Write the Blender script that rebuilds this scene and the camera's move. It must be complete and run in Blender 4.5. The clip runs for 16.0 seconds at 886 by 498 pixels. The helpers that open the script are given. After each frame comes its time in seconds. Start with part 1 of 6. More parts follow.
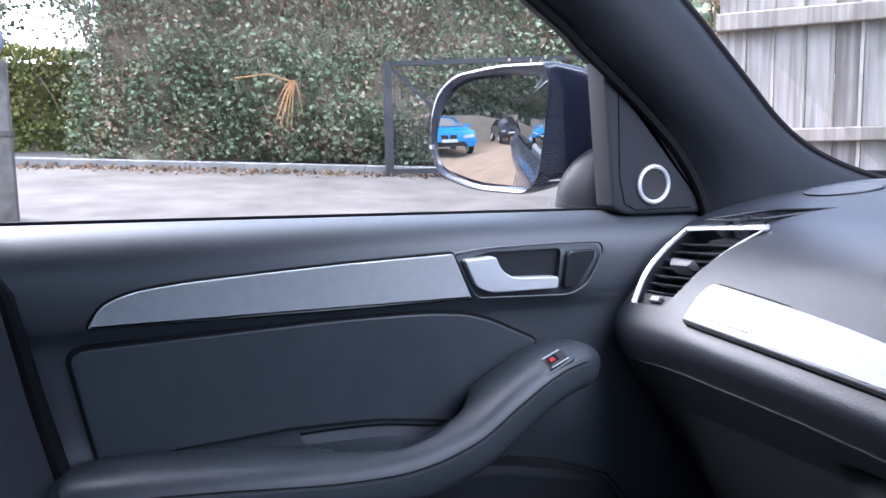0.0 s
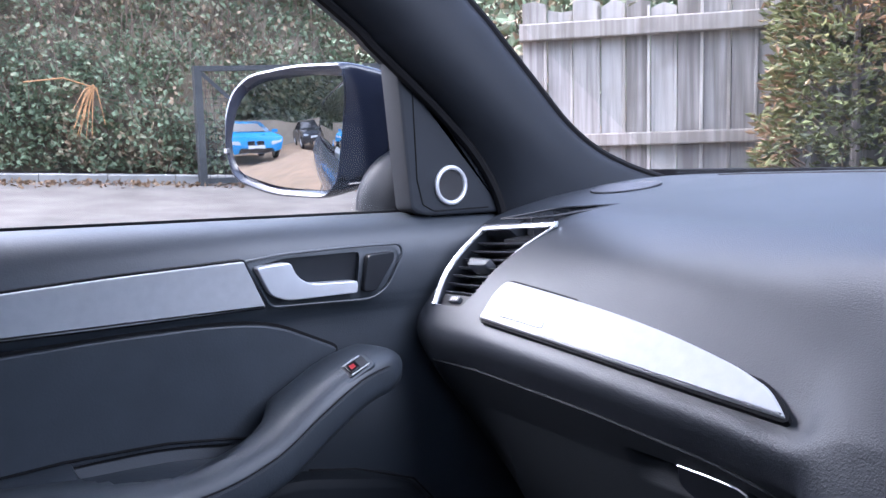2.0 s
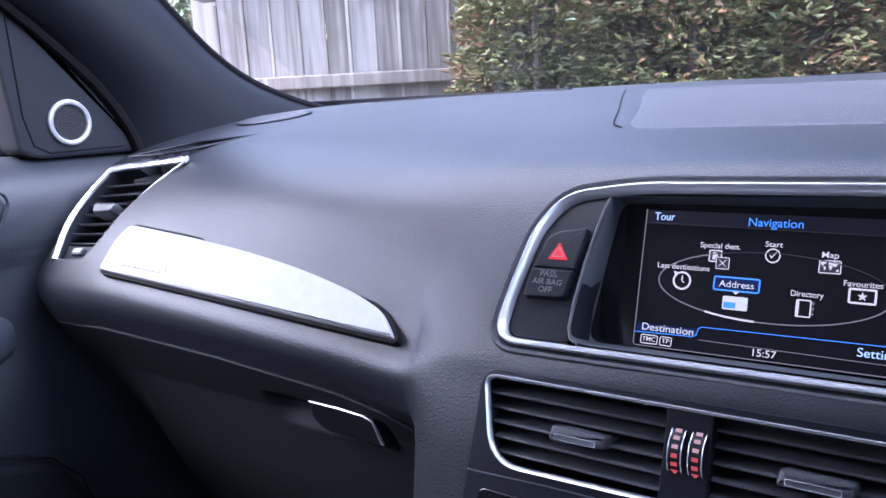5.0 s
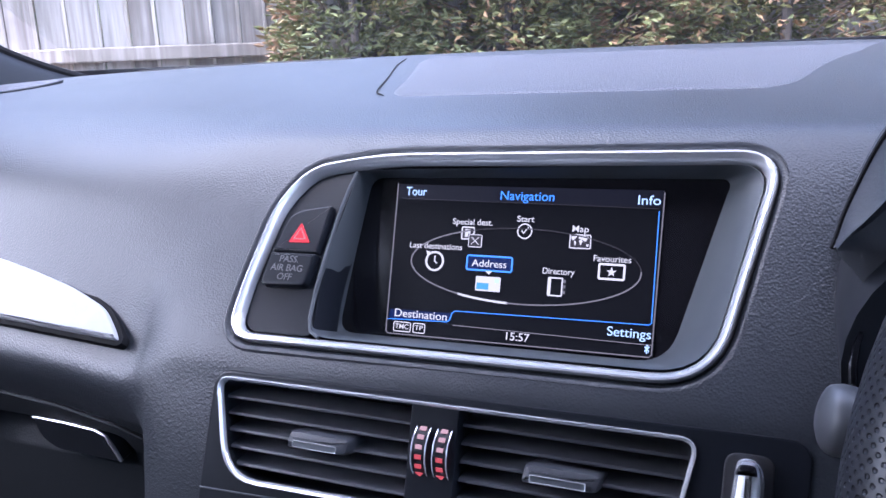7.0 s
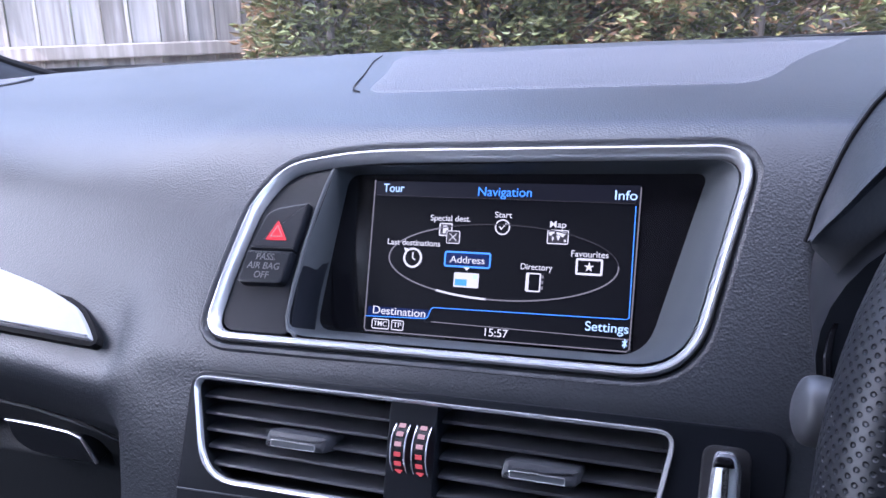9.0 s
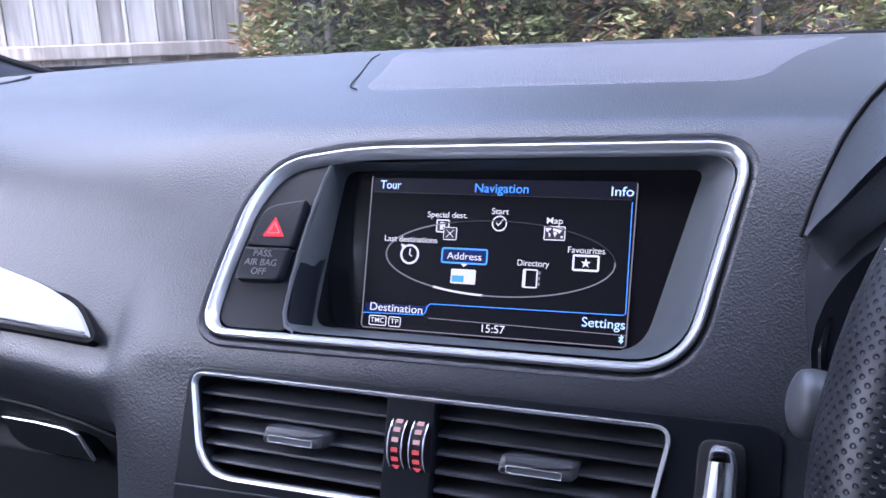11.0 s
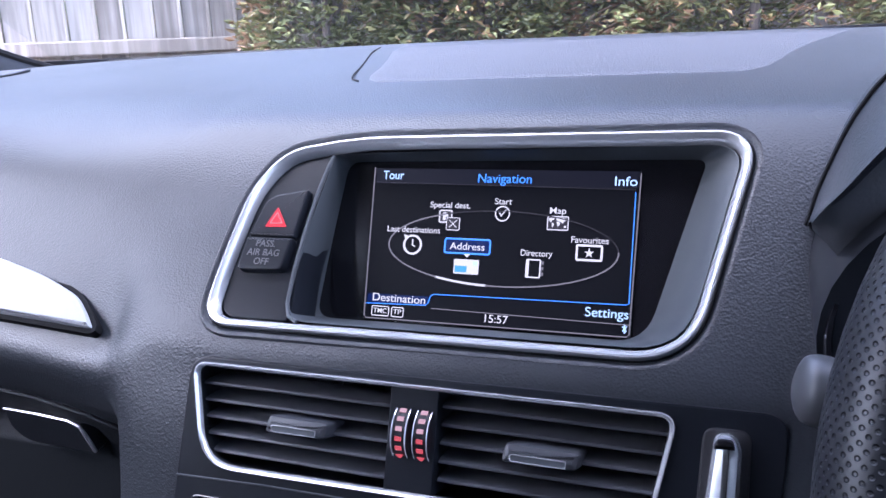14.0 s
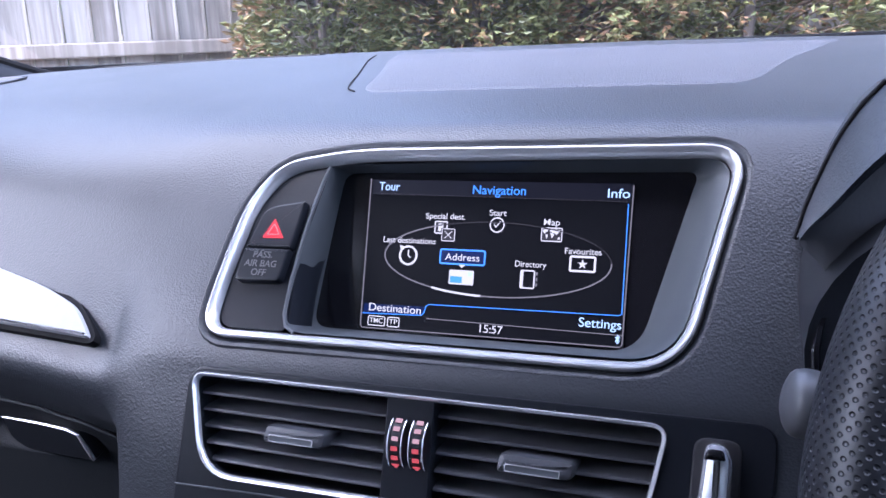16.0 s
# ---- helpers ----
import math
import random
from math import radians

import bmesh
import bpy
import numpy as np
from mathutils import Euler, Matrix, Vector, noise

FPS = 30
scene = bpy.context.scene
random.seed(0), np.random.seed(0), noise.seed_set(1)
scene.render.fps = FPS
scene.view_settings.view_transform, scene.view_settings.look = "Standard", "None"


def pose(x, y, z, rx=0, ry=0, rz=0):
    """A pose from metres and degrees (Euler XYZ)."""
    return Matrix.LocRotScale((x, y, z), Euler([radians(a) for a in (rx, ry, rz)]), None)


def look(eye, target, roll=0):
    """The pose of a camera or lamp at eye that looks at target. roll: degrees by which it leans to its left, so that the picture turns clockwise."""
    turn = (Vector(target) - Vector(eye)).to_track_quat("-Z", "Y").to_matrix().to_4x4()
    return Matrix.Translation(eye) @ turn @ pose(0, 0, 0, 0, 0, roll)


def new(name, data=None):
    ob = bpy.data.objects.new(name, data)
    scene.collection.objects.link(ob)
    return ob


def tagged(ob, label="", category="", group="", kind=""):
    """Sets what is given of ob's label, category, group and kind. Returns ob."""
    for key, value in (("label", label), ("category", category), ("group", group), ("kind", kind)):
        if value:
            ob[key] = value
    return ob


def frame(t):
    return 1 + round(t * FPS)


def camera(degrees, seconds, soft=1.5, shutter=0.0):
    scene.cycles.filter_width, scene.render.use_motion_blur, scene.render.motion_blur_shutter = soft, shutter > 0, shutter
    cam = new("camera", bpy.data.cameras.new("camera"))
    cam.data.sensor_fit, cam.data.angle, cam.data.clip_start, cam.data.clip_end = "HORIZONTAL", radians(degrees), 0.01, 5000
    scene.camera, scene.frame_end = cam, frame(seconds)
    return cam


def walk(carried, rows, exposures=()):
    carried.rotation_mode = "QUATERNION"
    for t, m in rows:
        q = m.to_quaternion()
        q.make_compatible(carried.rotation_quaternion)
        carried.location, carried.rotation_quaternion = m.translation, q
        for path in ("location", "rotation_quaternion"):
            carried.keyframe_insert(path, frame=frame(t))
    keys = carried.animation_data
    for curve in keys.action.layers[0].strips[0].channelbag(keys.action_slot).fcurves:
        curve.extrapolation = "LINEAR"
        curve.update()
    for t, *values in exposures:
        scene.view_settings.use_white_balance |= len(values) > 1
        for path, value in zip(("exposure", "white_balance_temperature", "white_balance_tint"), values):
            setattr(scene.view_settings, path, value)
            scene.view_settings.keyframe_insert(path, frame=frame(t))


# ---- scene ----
cam = camera(58.0, 16.0)
PATH = [
    (0, pose(0.0870, -0.6480, 1.2005, 82.936, 1.097, 66.775)),
    (0.5, pose(0.0840, -0.6367, 1.1960, 82.728, 1.243, 64.351)),
    (1, pose(0.0820, -0.6298, 1.1974, 82.758, 1.516, 61.073)),
    (1.5, pose(0.0800, -0.6198, 1.1969, 82.768, 1.788, 58.124)),
    (2, pose(0.0790, -0.6075, 1.1925, 83.173, 1.608, 54.080)),
    (2.5, pose(0.0850, -0.5904, 1.1904, 82.884, 1.795, 51.096)),
    (3, pose(0.0880, -0.5719, 1.1803, 81.832, 2.297, 47.391)),
    (3.5, pose(0.0940, -0.5556, 1.1761, 81.082, 2.309, 43.931)),
    (4, pose(0.1010, -0.5354, 1.1731, 80.270, 2.435, 40.222)),
    (4.5, pose(0.1060, -0.5194, 1.1729, 79.350, 2.819, 37.471)),
    (5, pose(0.1100, -0.5010, 1.1649, 78.691, 3.116, 34.642)),
    (5.2, pose(0.1120, -0.4940, 1.1652, 78.205, 3.265, 33.143)),
    (7.3, pose(0.1320, -0.4222, 1.1508, 76.759, 2.281, 22.031)),
    (7.5, pose(0.1320, -0.4232, 1.1518, 76.828, 2.296, 21.730)),
    (8, pose(0.1330, -0.4243, 1.1527, 76.653, 2.316, 21.234)),
    (8.5, pose(0.1330, -0.4221, 1.1498, 76.447, 2.413, 21.154)),
    (9, pose(0.1310, -0.4242, 1.1507, 76.417, 2.414, 21.125)),
    (11.5, pose(0.1320, -0.4251, 1.1487, 76.400, 2.422, 20.952)),
    (12, pose(0.1320, -0.4241, 1.1497, 76.277, 2.422, 20.900)),
    (12.5, pose(0.1300, -0.4230, 1.1478, 76.304, 2.331, 20.804)),
    (13, pose(0.1300, -0.4241, 1.1487, 76.298, 2.324, 20.936)),
    (13.5, pose(0.1310, -0.4250, 1.1477, 76.269, 2.417, 21.005)),
    (14, pose(0.1290, -0.4269, 1.1446, 76.276, 2.330, 20.802)),
    (14.5, pose(0.1310, -0.4259, 1.1446, 76.183, 2.325, 20.874)),
    (15, pose(0.1330, -0.4271, 1.1496, 76.220, 2.418, 20.963)),
    (15.5, pose(0.1340, -0.4294, 1.1555, 76.226, 2.433, 20.642)),
    (16, pose(0.1310, -0.4302, 1.1514, 76.312, 2.345, 20.511)),
]
walk(cam, PATH, [(0, 3.2, 5500, 17), (2.5, 3.15, 5400, 20), (5, 3.15, 5250, 23), (7.5, 3.45, 5300, 23), (16, 3.45, 5300, 23)])

# ---- daylight ----
world = bpy.data.worlds.new("sky")
scene.world = world
world.use_nodes = True
wn = world.node_tree
sky = wn.nodes.new("ShaderNodeTexSky")
sky.sky_type = "NISHITA"
sky.sun_disc = False
sky.sun_elevation, sky.sun_rotation = radians(52), radians(-130)
sky.air_density, sky.dust_density, sky.ozone_density = 0.9, 5.0, 0.6
pale = wn.nodes.new("ShaderNodeHueSaturation")
pale.inputs["Saturation"].default_value = 0.7
wn.links.new(sky.outputs[0], pale.inputs["Color"])
wn.links.new(pale.outputs[0], wn.nodes["Background"].inputs[0])
wn.nodes["Background"].inputs[1].default_value = 0.13
sun_data = bpy.data.lights.new("sun", "SUN")
sun_data.energy, sun_data.angle, sun_data.color = 0.6, radians(50), (1.0, 0.96, 0.92)
sun = new("sun", sun_data)
sun.matrix_world = look((8, 1.5, 7.5), (0, 0, 0))


# ---- materials ----
def mat(name, color, rough=0.5, metal=0.0, var=0.0, scale=40.0, bump=0.0, bump_scale=600.0, coat=0.0, second=None, spec=0.5, emit=0.0, alpha_dust=0.0):
    """Principled surface: a base colour with broad variation and fine grain, and a bump."""
    m = bpy.data.materials.new(name)
    m.use_nodes = True
    t = m.node_tree
    b = t.nodes["Principled BSDF"]
    b.inputs["Roughness"].default_value, b.inputs["Metallic"].default_value = rough, metal
    b.inputs["Specular IOR Level"].default_value = spec
    b.inputs["Coat Weight"].default_value = coat
    b.inputs["Base Color"].default_value = (*color, 1)
    co = t.nodes.new("ShaderNodeTexCoord")
    if var or second:
        n = t.nodes.new("ShaderNodeTexNoise")
        n.inputs["Scale"].default_value, n.inputs["Detail"].default_value = scale, 8
        t.links.new(co.outputs["Object"], n.inputs["Vector"])
        r = t.nodes.new("ShaderNodeValToRGB")
        lo = [c * (1 - var) for c in color]
        hi = second or [min(1, c * (1 + var)) for c in color]
        r.color_ramp.elements[0].position, r.color_ramp.elements[1].position = 0.3, 0.7
        r.color_ramp.elements[0].color, r.color_ramp.elements[1].color = (*lo, 1), (*hi, 1)
        t.links.new(n.outputs["Fac"], r.inputs[0])
        t.links.new(r.outputs[0], b.inputs["Base Color"])
        n2 = t.nodes.new("ShaderNodeTexNoise")
        n2.inputs["Scale"].default_value = scale * 0.3
        t.links.new(co.outputs["Object"], n2.inputs["Vector"])
        mr = t.nodes.new("ShaderNodeMapRange")
        mr.inputs["To Min"].default_value, mr.inputs["To Max"].default_value = max(0.02, rough - 0.08), min(1, rough + 0.08)
        t.links.new(n2.outputs["Fac"], mr.inputs["Value"])
        t.links.new(mr.outputs[0], b.inputs["Roughness"])
    if bump:
        v = t.nodes.new("ShaderNodeTexVoronoi")
        v.inputs["Scale"].default_value = bump_scale
        wr = t.nodes.new("ShaderNodeTexNoise")
        wr.inputs["Scale"].default_value, wr.inputs["Detail"].default_value, wr.inputs["Distortion"].default_value = bump_scale * 0.35, 3, 1.5
        t.links.new(co.outputs["Object"], wr.inputs["Vector"])
        t.links.new(co.outputs["Object"], v.inputs["Vector"])
        hs = t.nodes.new("ShaderNodeMath")
        t.links.new(v.outputs["Distance"], hs.inputs[0])
        t.links.new(wr.outputs["Fac"], hs.inputs[1])
        bp = t.nodes.new("ShaderNodeBump")
        bp.inputs["Strength"].default_value, bp.inputs["Distance"].default_value = bump, 0.001
        t.links.new(hs.outputs[0], bp.inputs["Height"])
        t.links.new(bp.outputs[0], b.inputs["Normal"])
    if emit:
        b.inputs["Base Color"].default_value = (0.008, 0.008, 0.009, 1)
        b.inputs["Emission Color"].default_value, b.inputs["Emission Strength"].default_value = (*color, 1), emit
    return m


DASH = mat("soft_dash_vinyl", (0.0205, 0.0238, 0.0295), 0.43, var=0.06, scale=14, bump=0.24, bump_scale=820, spec=0.6)
# dash vinyl darkened: shade under the dash overhang is put into the colour
DASH_SHADED = mat("shaded_dash_vinyl", (0.0088, 0.0112, 0.014), 0.65, var=0.06, scale=14, bump=0.15, bump_scale=780, spec=0.25)
DOOR = mat("door_vinyl", (0.0275, 0.0335, 0.041), 0.45, var=0.06, scale=12, bump=0.14, bump_scale=600, spec=0.7)
LEATHER = mat("black_leather", (0.033, 0.040, 0.048), 0.45, var=0.1, scale=30, bump=0.14, bump_scale=400)
PILLAR = mat("pillar_plastic", (0.012, 0.0145, 0.019), 0.6, var=0.05, scale=20, bump=0.1, bump_scale=700, spec=0.35)
BLACK = mat("black_plastic", (0.010, 0.0115, 0.0145), 0.42, var=0.08, scale=60, spec=0.32)
GLOSS = mat("gloss_black", (0.008, 0.008, 0.010), 0.12, var=0.05, scale=60)
DEEP = mat("dark_cavity_plastic", (0.012, 0.012, 0.014), 0.7, var=0.1, scale=60)
ALU = mat("brushed_aluminium", (0.385, 0.39, 0.395), 0.6, 0.0, var=0.05, scale=90, bump=0.06, bump_scale=900, spec=0.2)
SATIN = mat("satin_silver", (0.62, 0.63, 0.65), 0.33, 0.5, var=0.03, scale=60)
CHROME = mat("chrome", (0.78, 0.79, 0.81), 0.22, 0.7)
RUBBER = mat("rubber_seal", (0.010, 0.010, 0.011), 0.8, var=0.1, scale=60, spec=0.15)
CARPAINT = mat("dark_blue_car_paint", (0.012, 0.016, 0.032), 0.25, 0.0, var=0.05, scale=8, coat=0.3)
HEAD = mat("headliner_cloth", (0.20, 0.20, 0.195), 0.9, var=0.06, scale=120, bump=0.2, bump_scale=900)
SATIN_BLACK = mat("satin_black_plate", (0.008, 0.0095, 0.013), 0.38, var=0.08, scale=60, spec=0.22)
WELL = mat("satin_charcoal", (0.055, 0.062, 0.068), 0.5, var=0.06, scale=40, spec=0.4)
CARPET = mat("floor_carpet", (0.02, 0.02, 0.022), 0.95, var=0.3, scale=250, bump=0.5, bump_scale=900)


# ---- builders ----
def obj(name, bm, m, smooth=True):
    bmesh.ops.recalc_face_normals(bm, faces=bm.faces)
    me = bpy.data.meshes.new(name)
    bm.to_mesh(me)
    bm.free()
    me.materials.append(m)
    if smooth:
        for p in me.polygons:
            p.use_smooth = True
    o = new(name, me)
    if smooth:
        try:
            me.set_sharp_from_angle(angle=radians(38))
        except AttributeError:
            pass
    return o


def part(name, bm, m, parent=None, label="", smooth=True):
    o = obj(name, bm, m, smooth)
    if parent is not None:
        o.parent = parent
        o.matrix_parent_inverse = parent.matrix_world.inverted()
    return tagged(o, label)


def thing(name, at, label, category, group="", kind=""):
    e = new(name)
    e.location = at
    e.empty_display_size = 0.05
    e.matrix_world = Matrix.Translation(at)
    return tagged(e, label, category, group, kind)


def basis(o, u, v):
    """A plane's frame: origin, two directions in it, the normal as u x v."""
    u, v = Vector(u).normalized(), Vector(v)
    n = u.cross(v).normalized()
    v = n.cross(u)
    return Matrix((u, v, n)).transposed().to_4x4() if o is None else Matrix.Translation(o) @ Matrix((u, v, n)).transposed().to_4x4()


def rounded(pts, r=0.004, seg=5):
    """A polygon with its corners rounded; a point may carry a radius of its own."""
    out, n = [], len(pts)
    for i in range(n):
        p, a, b = Vector(pts[i][:2]), Vector(pts[i - 1][:2]), Vector(pts[(i + 1) % n][:2])
        rr = pts[i][2] if len(pts[i]) > 2 else r
        da, db = a - p, b - p
        k = min(rr, da.length * 0.45, db.length * 0.45)
        if k < 1e-5:
            out.append(p)
            continue
        pa, pb = p + da.normalized() * k, p + db.normalized() * k
        for j in range(seg + 1):
            s = j / seg
            out.append(pa * (1 - s) ** 2 + p * 2 * s * (1 - s) + pb * s ** 2)
    return out


def prism(bm, outline, m, z0, z1, bevel=0.0):
    """An extruded outline in the frame m between heights z0 < z1, its upper rim eased by bevel."""
    turn = sum(outline[i - 1][0] * outline[i][1] - outline[i][0] * outline[i - 1][1] for i in range(len(outline)))
    rings = []
    levels = [(z0, 0.0)]
    if bevel:
        levels += [(z1 - bevel, 0.0), (z1 - bevel * 0.3, bevel * 0.3), (z1, bevel), (z1, bevel * 1.2)]
    else:
        levels += [(z1, 0.0)]
    n = len(outline)
    for z, inset in levels:
        ring = []
        for i in range(n):
            p, a, b = Vector(outline[i][:2]), Vector(outline[i - 1][:2]), Vector(outline[(i + 1) % n][:2])
            if inset:
                t = (b - a)
                nn = Vector((-t.y, t.x))
                if nn.length > 1e-9:
                    nn.normalize()
                    p = p + nn * (inset if turn > 0 else -inset)
            ring.append(bm.verts.new(m @ Vector((p.x, p.y, z))))
        rings.append(ring)
    for r0, r1 in zip(rings, rings[1:]):
        for i in range(n):
            bm.faces.new((r0[i], r0[(i + 1) % n], r1[(i + 1) % n], r1[i]))
    bm.faces.new(rings[0][::-1])
    bm.faces.new(rings[-1])
    return bm


def slab(outline, m, z0, z1, bevel=0.0):
    return prism(bmesh.new(), outline, m, z0, z1, bevel)


def spline(pts, n=8, closed=False):
    """A smooth curve through the points."""
    P = [Vector(p) for p in pts]
    k = len(P)
    out = []
    for i in range(k if closed else k - 1):
        if closed:
            a, b, c, d = P[i - 1], P[i], P[(i + 1) % k], P[(i + 2) % k]
        else:
            b, c = P[i], P[i + 1]
            a = P[i - 1] if i else b * 2 - c
            d = P[i + 2] if i + 2 < k else c * 2 - b
        for j in range(n):
            t = j / n
            out.append(0.5 * (2 * b + (c - a) * t + (2 * a - 5 * b + 4 * c - d) * t * t + (3 * b - a - 3 * c + d) * t ** 3))
    if not closed:
        out.append(P[-1])
    return out


def sweep(bm, path, section, up=(0, 0, 1), closed=False, scale=None):
    """A section (points across, points along up) drawn along a path in space."""
    P = [Vector(p) for p in path]
    k, rings = len(P), []
    for i, p in enumerate(P):
        a = P[i - 1] if (i or closed) else p
        b = P[(i + 1) % k] if (i < k - 1 or closed) else p
        t = (b - a).normalized()
        upv = up[i] if isinstance(up, list) else Vector(up)
        side = t.cross(upv).normalized()
        w = side.cross(t)
        f = scale[i] if scale else 1.0
        rings.append([bm.verts.new(p + side * (x * f) + w * (y * f)) for x, y in section])
    m = len(section)
    for i in range(k if closed else k - 1):
        r0, r1 = rings[i], rings[(i + 1) % k]
        for j in range(m):
            bm.faces.new((r0[j], r0[(j + 1) % m], r1[(j + 1) % m], r1[j]))
    if not closed:
        bm.faces.new(rings[0])
        bm.faces.new(rings[-1][::-1])
    return bm


def circle(r, n=10, sx=1.0, sy=1.0):
    return [(r * sx * math.cos(2 * math.pi * i / n), r * sy * math.sin(2 * math.pi * i / n)) for i in range(n)]


def loft(rows, close_u=False, cap=True):
    """Skin over rows of points; each row is closed round when close_u is set."""
    bm = bmesh.new()
    V = [[bm.verts.new(p) for p in r] for r in rows]
    m = len(rows[0])
    for a, b in zip(V, V[1:]):
        for j in range(m if close_u else m - 1):
            bm.faces.new((a[j], a[(j + 1) % m], b[(j + 1) % m], b[j]))
    if close_u and cap:
        bm.faces.new(V[0])
        bm.faces.new(V[-1][::-1])
    return bm


def box(bm, lo, hi, m=None):
    m = m or Matrix()
    v = [bm.verts.new(m @ Vector((x, y, z))) for x in (lo[0], hi[0]) for y in (lo[1], hi[1]) for z in (lo[2], hi[2])]
    for f in ((0, 1, 3, 2), (4, 6, 7, 5), (0, 4, 5, 1), (2, 3, 7, 6), (0, 2, 6, 4), (1, 5, 7, 3)):
        bm.faces.new([v[i] for i in f])
    return bm


def carve(ob, cutters):
    """Take the cutters' volumes out of ob's mesh, and drop the cutters."""
    for c in cutters:
        md = ob.modifiers.new("cut", "BOOLEAN")
        md.operation, md.object, md.solver = "DIFFERENCE", c, "EXACT"
    bpy.context.view_layer.update()
    dg = bpy.context.evaluated_depsgraph_get()
    me = bpy.data.meshes.new_from_object(ob.evaluated_get(dg))
    ob.modifiers.clear()
    ob.data = me
    for p in me.polygons:
        p.use_smooth = True
    me.set_sharp_from_angle(angle=radians(38))
    for c in cutters:
        bpy.data.objects.remove(c)
    return ob


def face_to(ob, p):
    """Turn the sheet's front towards the point p."""
    me = ob.data
    f = me.polygons[len(me.polygons) // 2]
    if f.normal.dot(Vector(p) - f.center) < 0:
        me.flip_normals()
    return ob


def lettering(name, text, size, m, color, parent, lift=0.0006, width=0.0):
    """Raised characters of the built-in font, as a mesh; width sets the length of the word."""
    cu = bpy.data.curves.new(name, "FONT")
    cu.body, cu.size, cu.align_x, cu.align_y, cu.extrude, cu.offset = text, size, "CENTER", "CENTER", 0.0001, size * 0.004
    o = new(name, cu)
    bpy.context.view_layer.update()
    me = bpy.data.meshes.new_from_object(o.evaluated_get(bpy.context.evaluated_depsgraph_get()))
    bpy.data.objects.remove(o)
    if width:
        xs = [v.co.x for v in me.vertices]
        me.transform(Matrix.Scale(width / (max(xs) - min(xs)), 4, (1, 0, 0)))
    me.transform(m @ Matrix.Translation((0, 0, lift)))
    me.materials.clear()
    me.materials.append(color)
    o = new(name, me)
    o.parent = parent
    o.matrix_parent_inverse = parent.matrix_world.inverted()
    return o


# ---- ground ----
def ground_z(x, y):
    lift = 0.085 * max(0.0, -x - 1.1)
    fade = min(1.0, max(0.0, (y + 7.0) / 5.0))
    fade = fade * fade * (3 - 2 * fade)
    return min(lift, 2.5) * fade


def build_ground():
    xs = sorted(set([-400, -200, -100, -60, -40] + [i * 1.0 for i in range(-30, 31)] + [40, 60, 100, 200, 400]))
    bm = loft([[(x, y, ground_z(x, y)) for y in xs] for x in xs])
    m = mat("worn_tarmac_and_gravel", (0.080, 0.069, 0.060), 0.9, var=0.28, scale=1.6, bump=0.5, bump_scale=60, second=(0.118, 0.103, 0.092))
    return tagged(obj("ground", bm, m), "pale worn tarmac drive with gravel and damp patches", "ground", kind="structure")


build_ground()

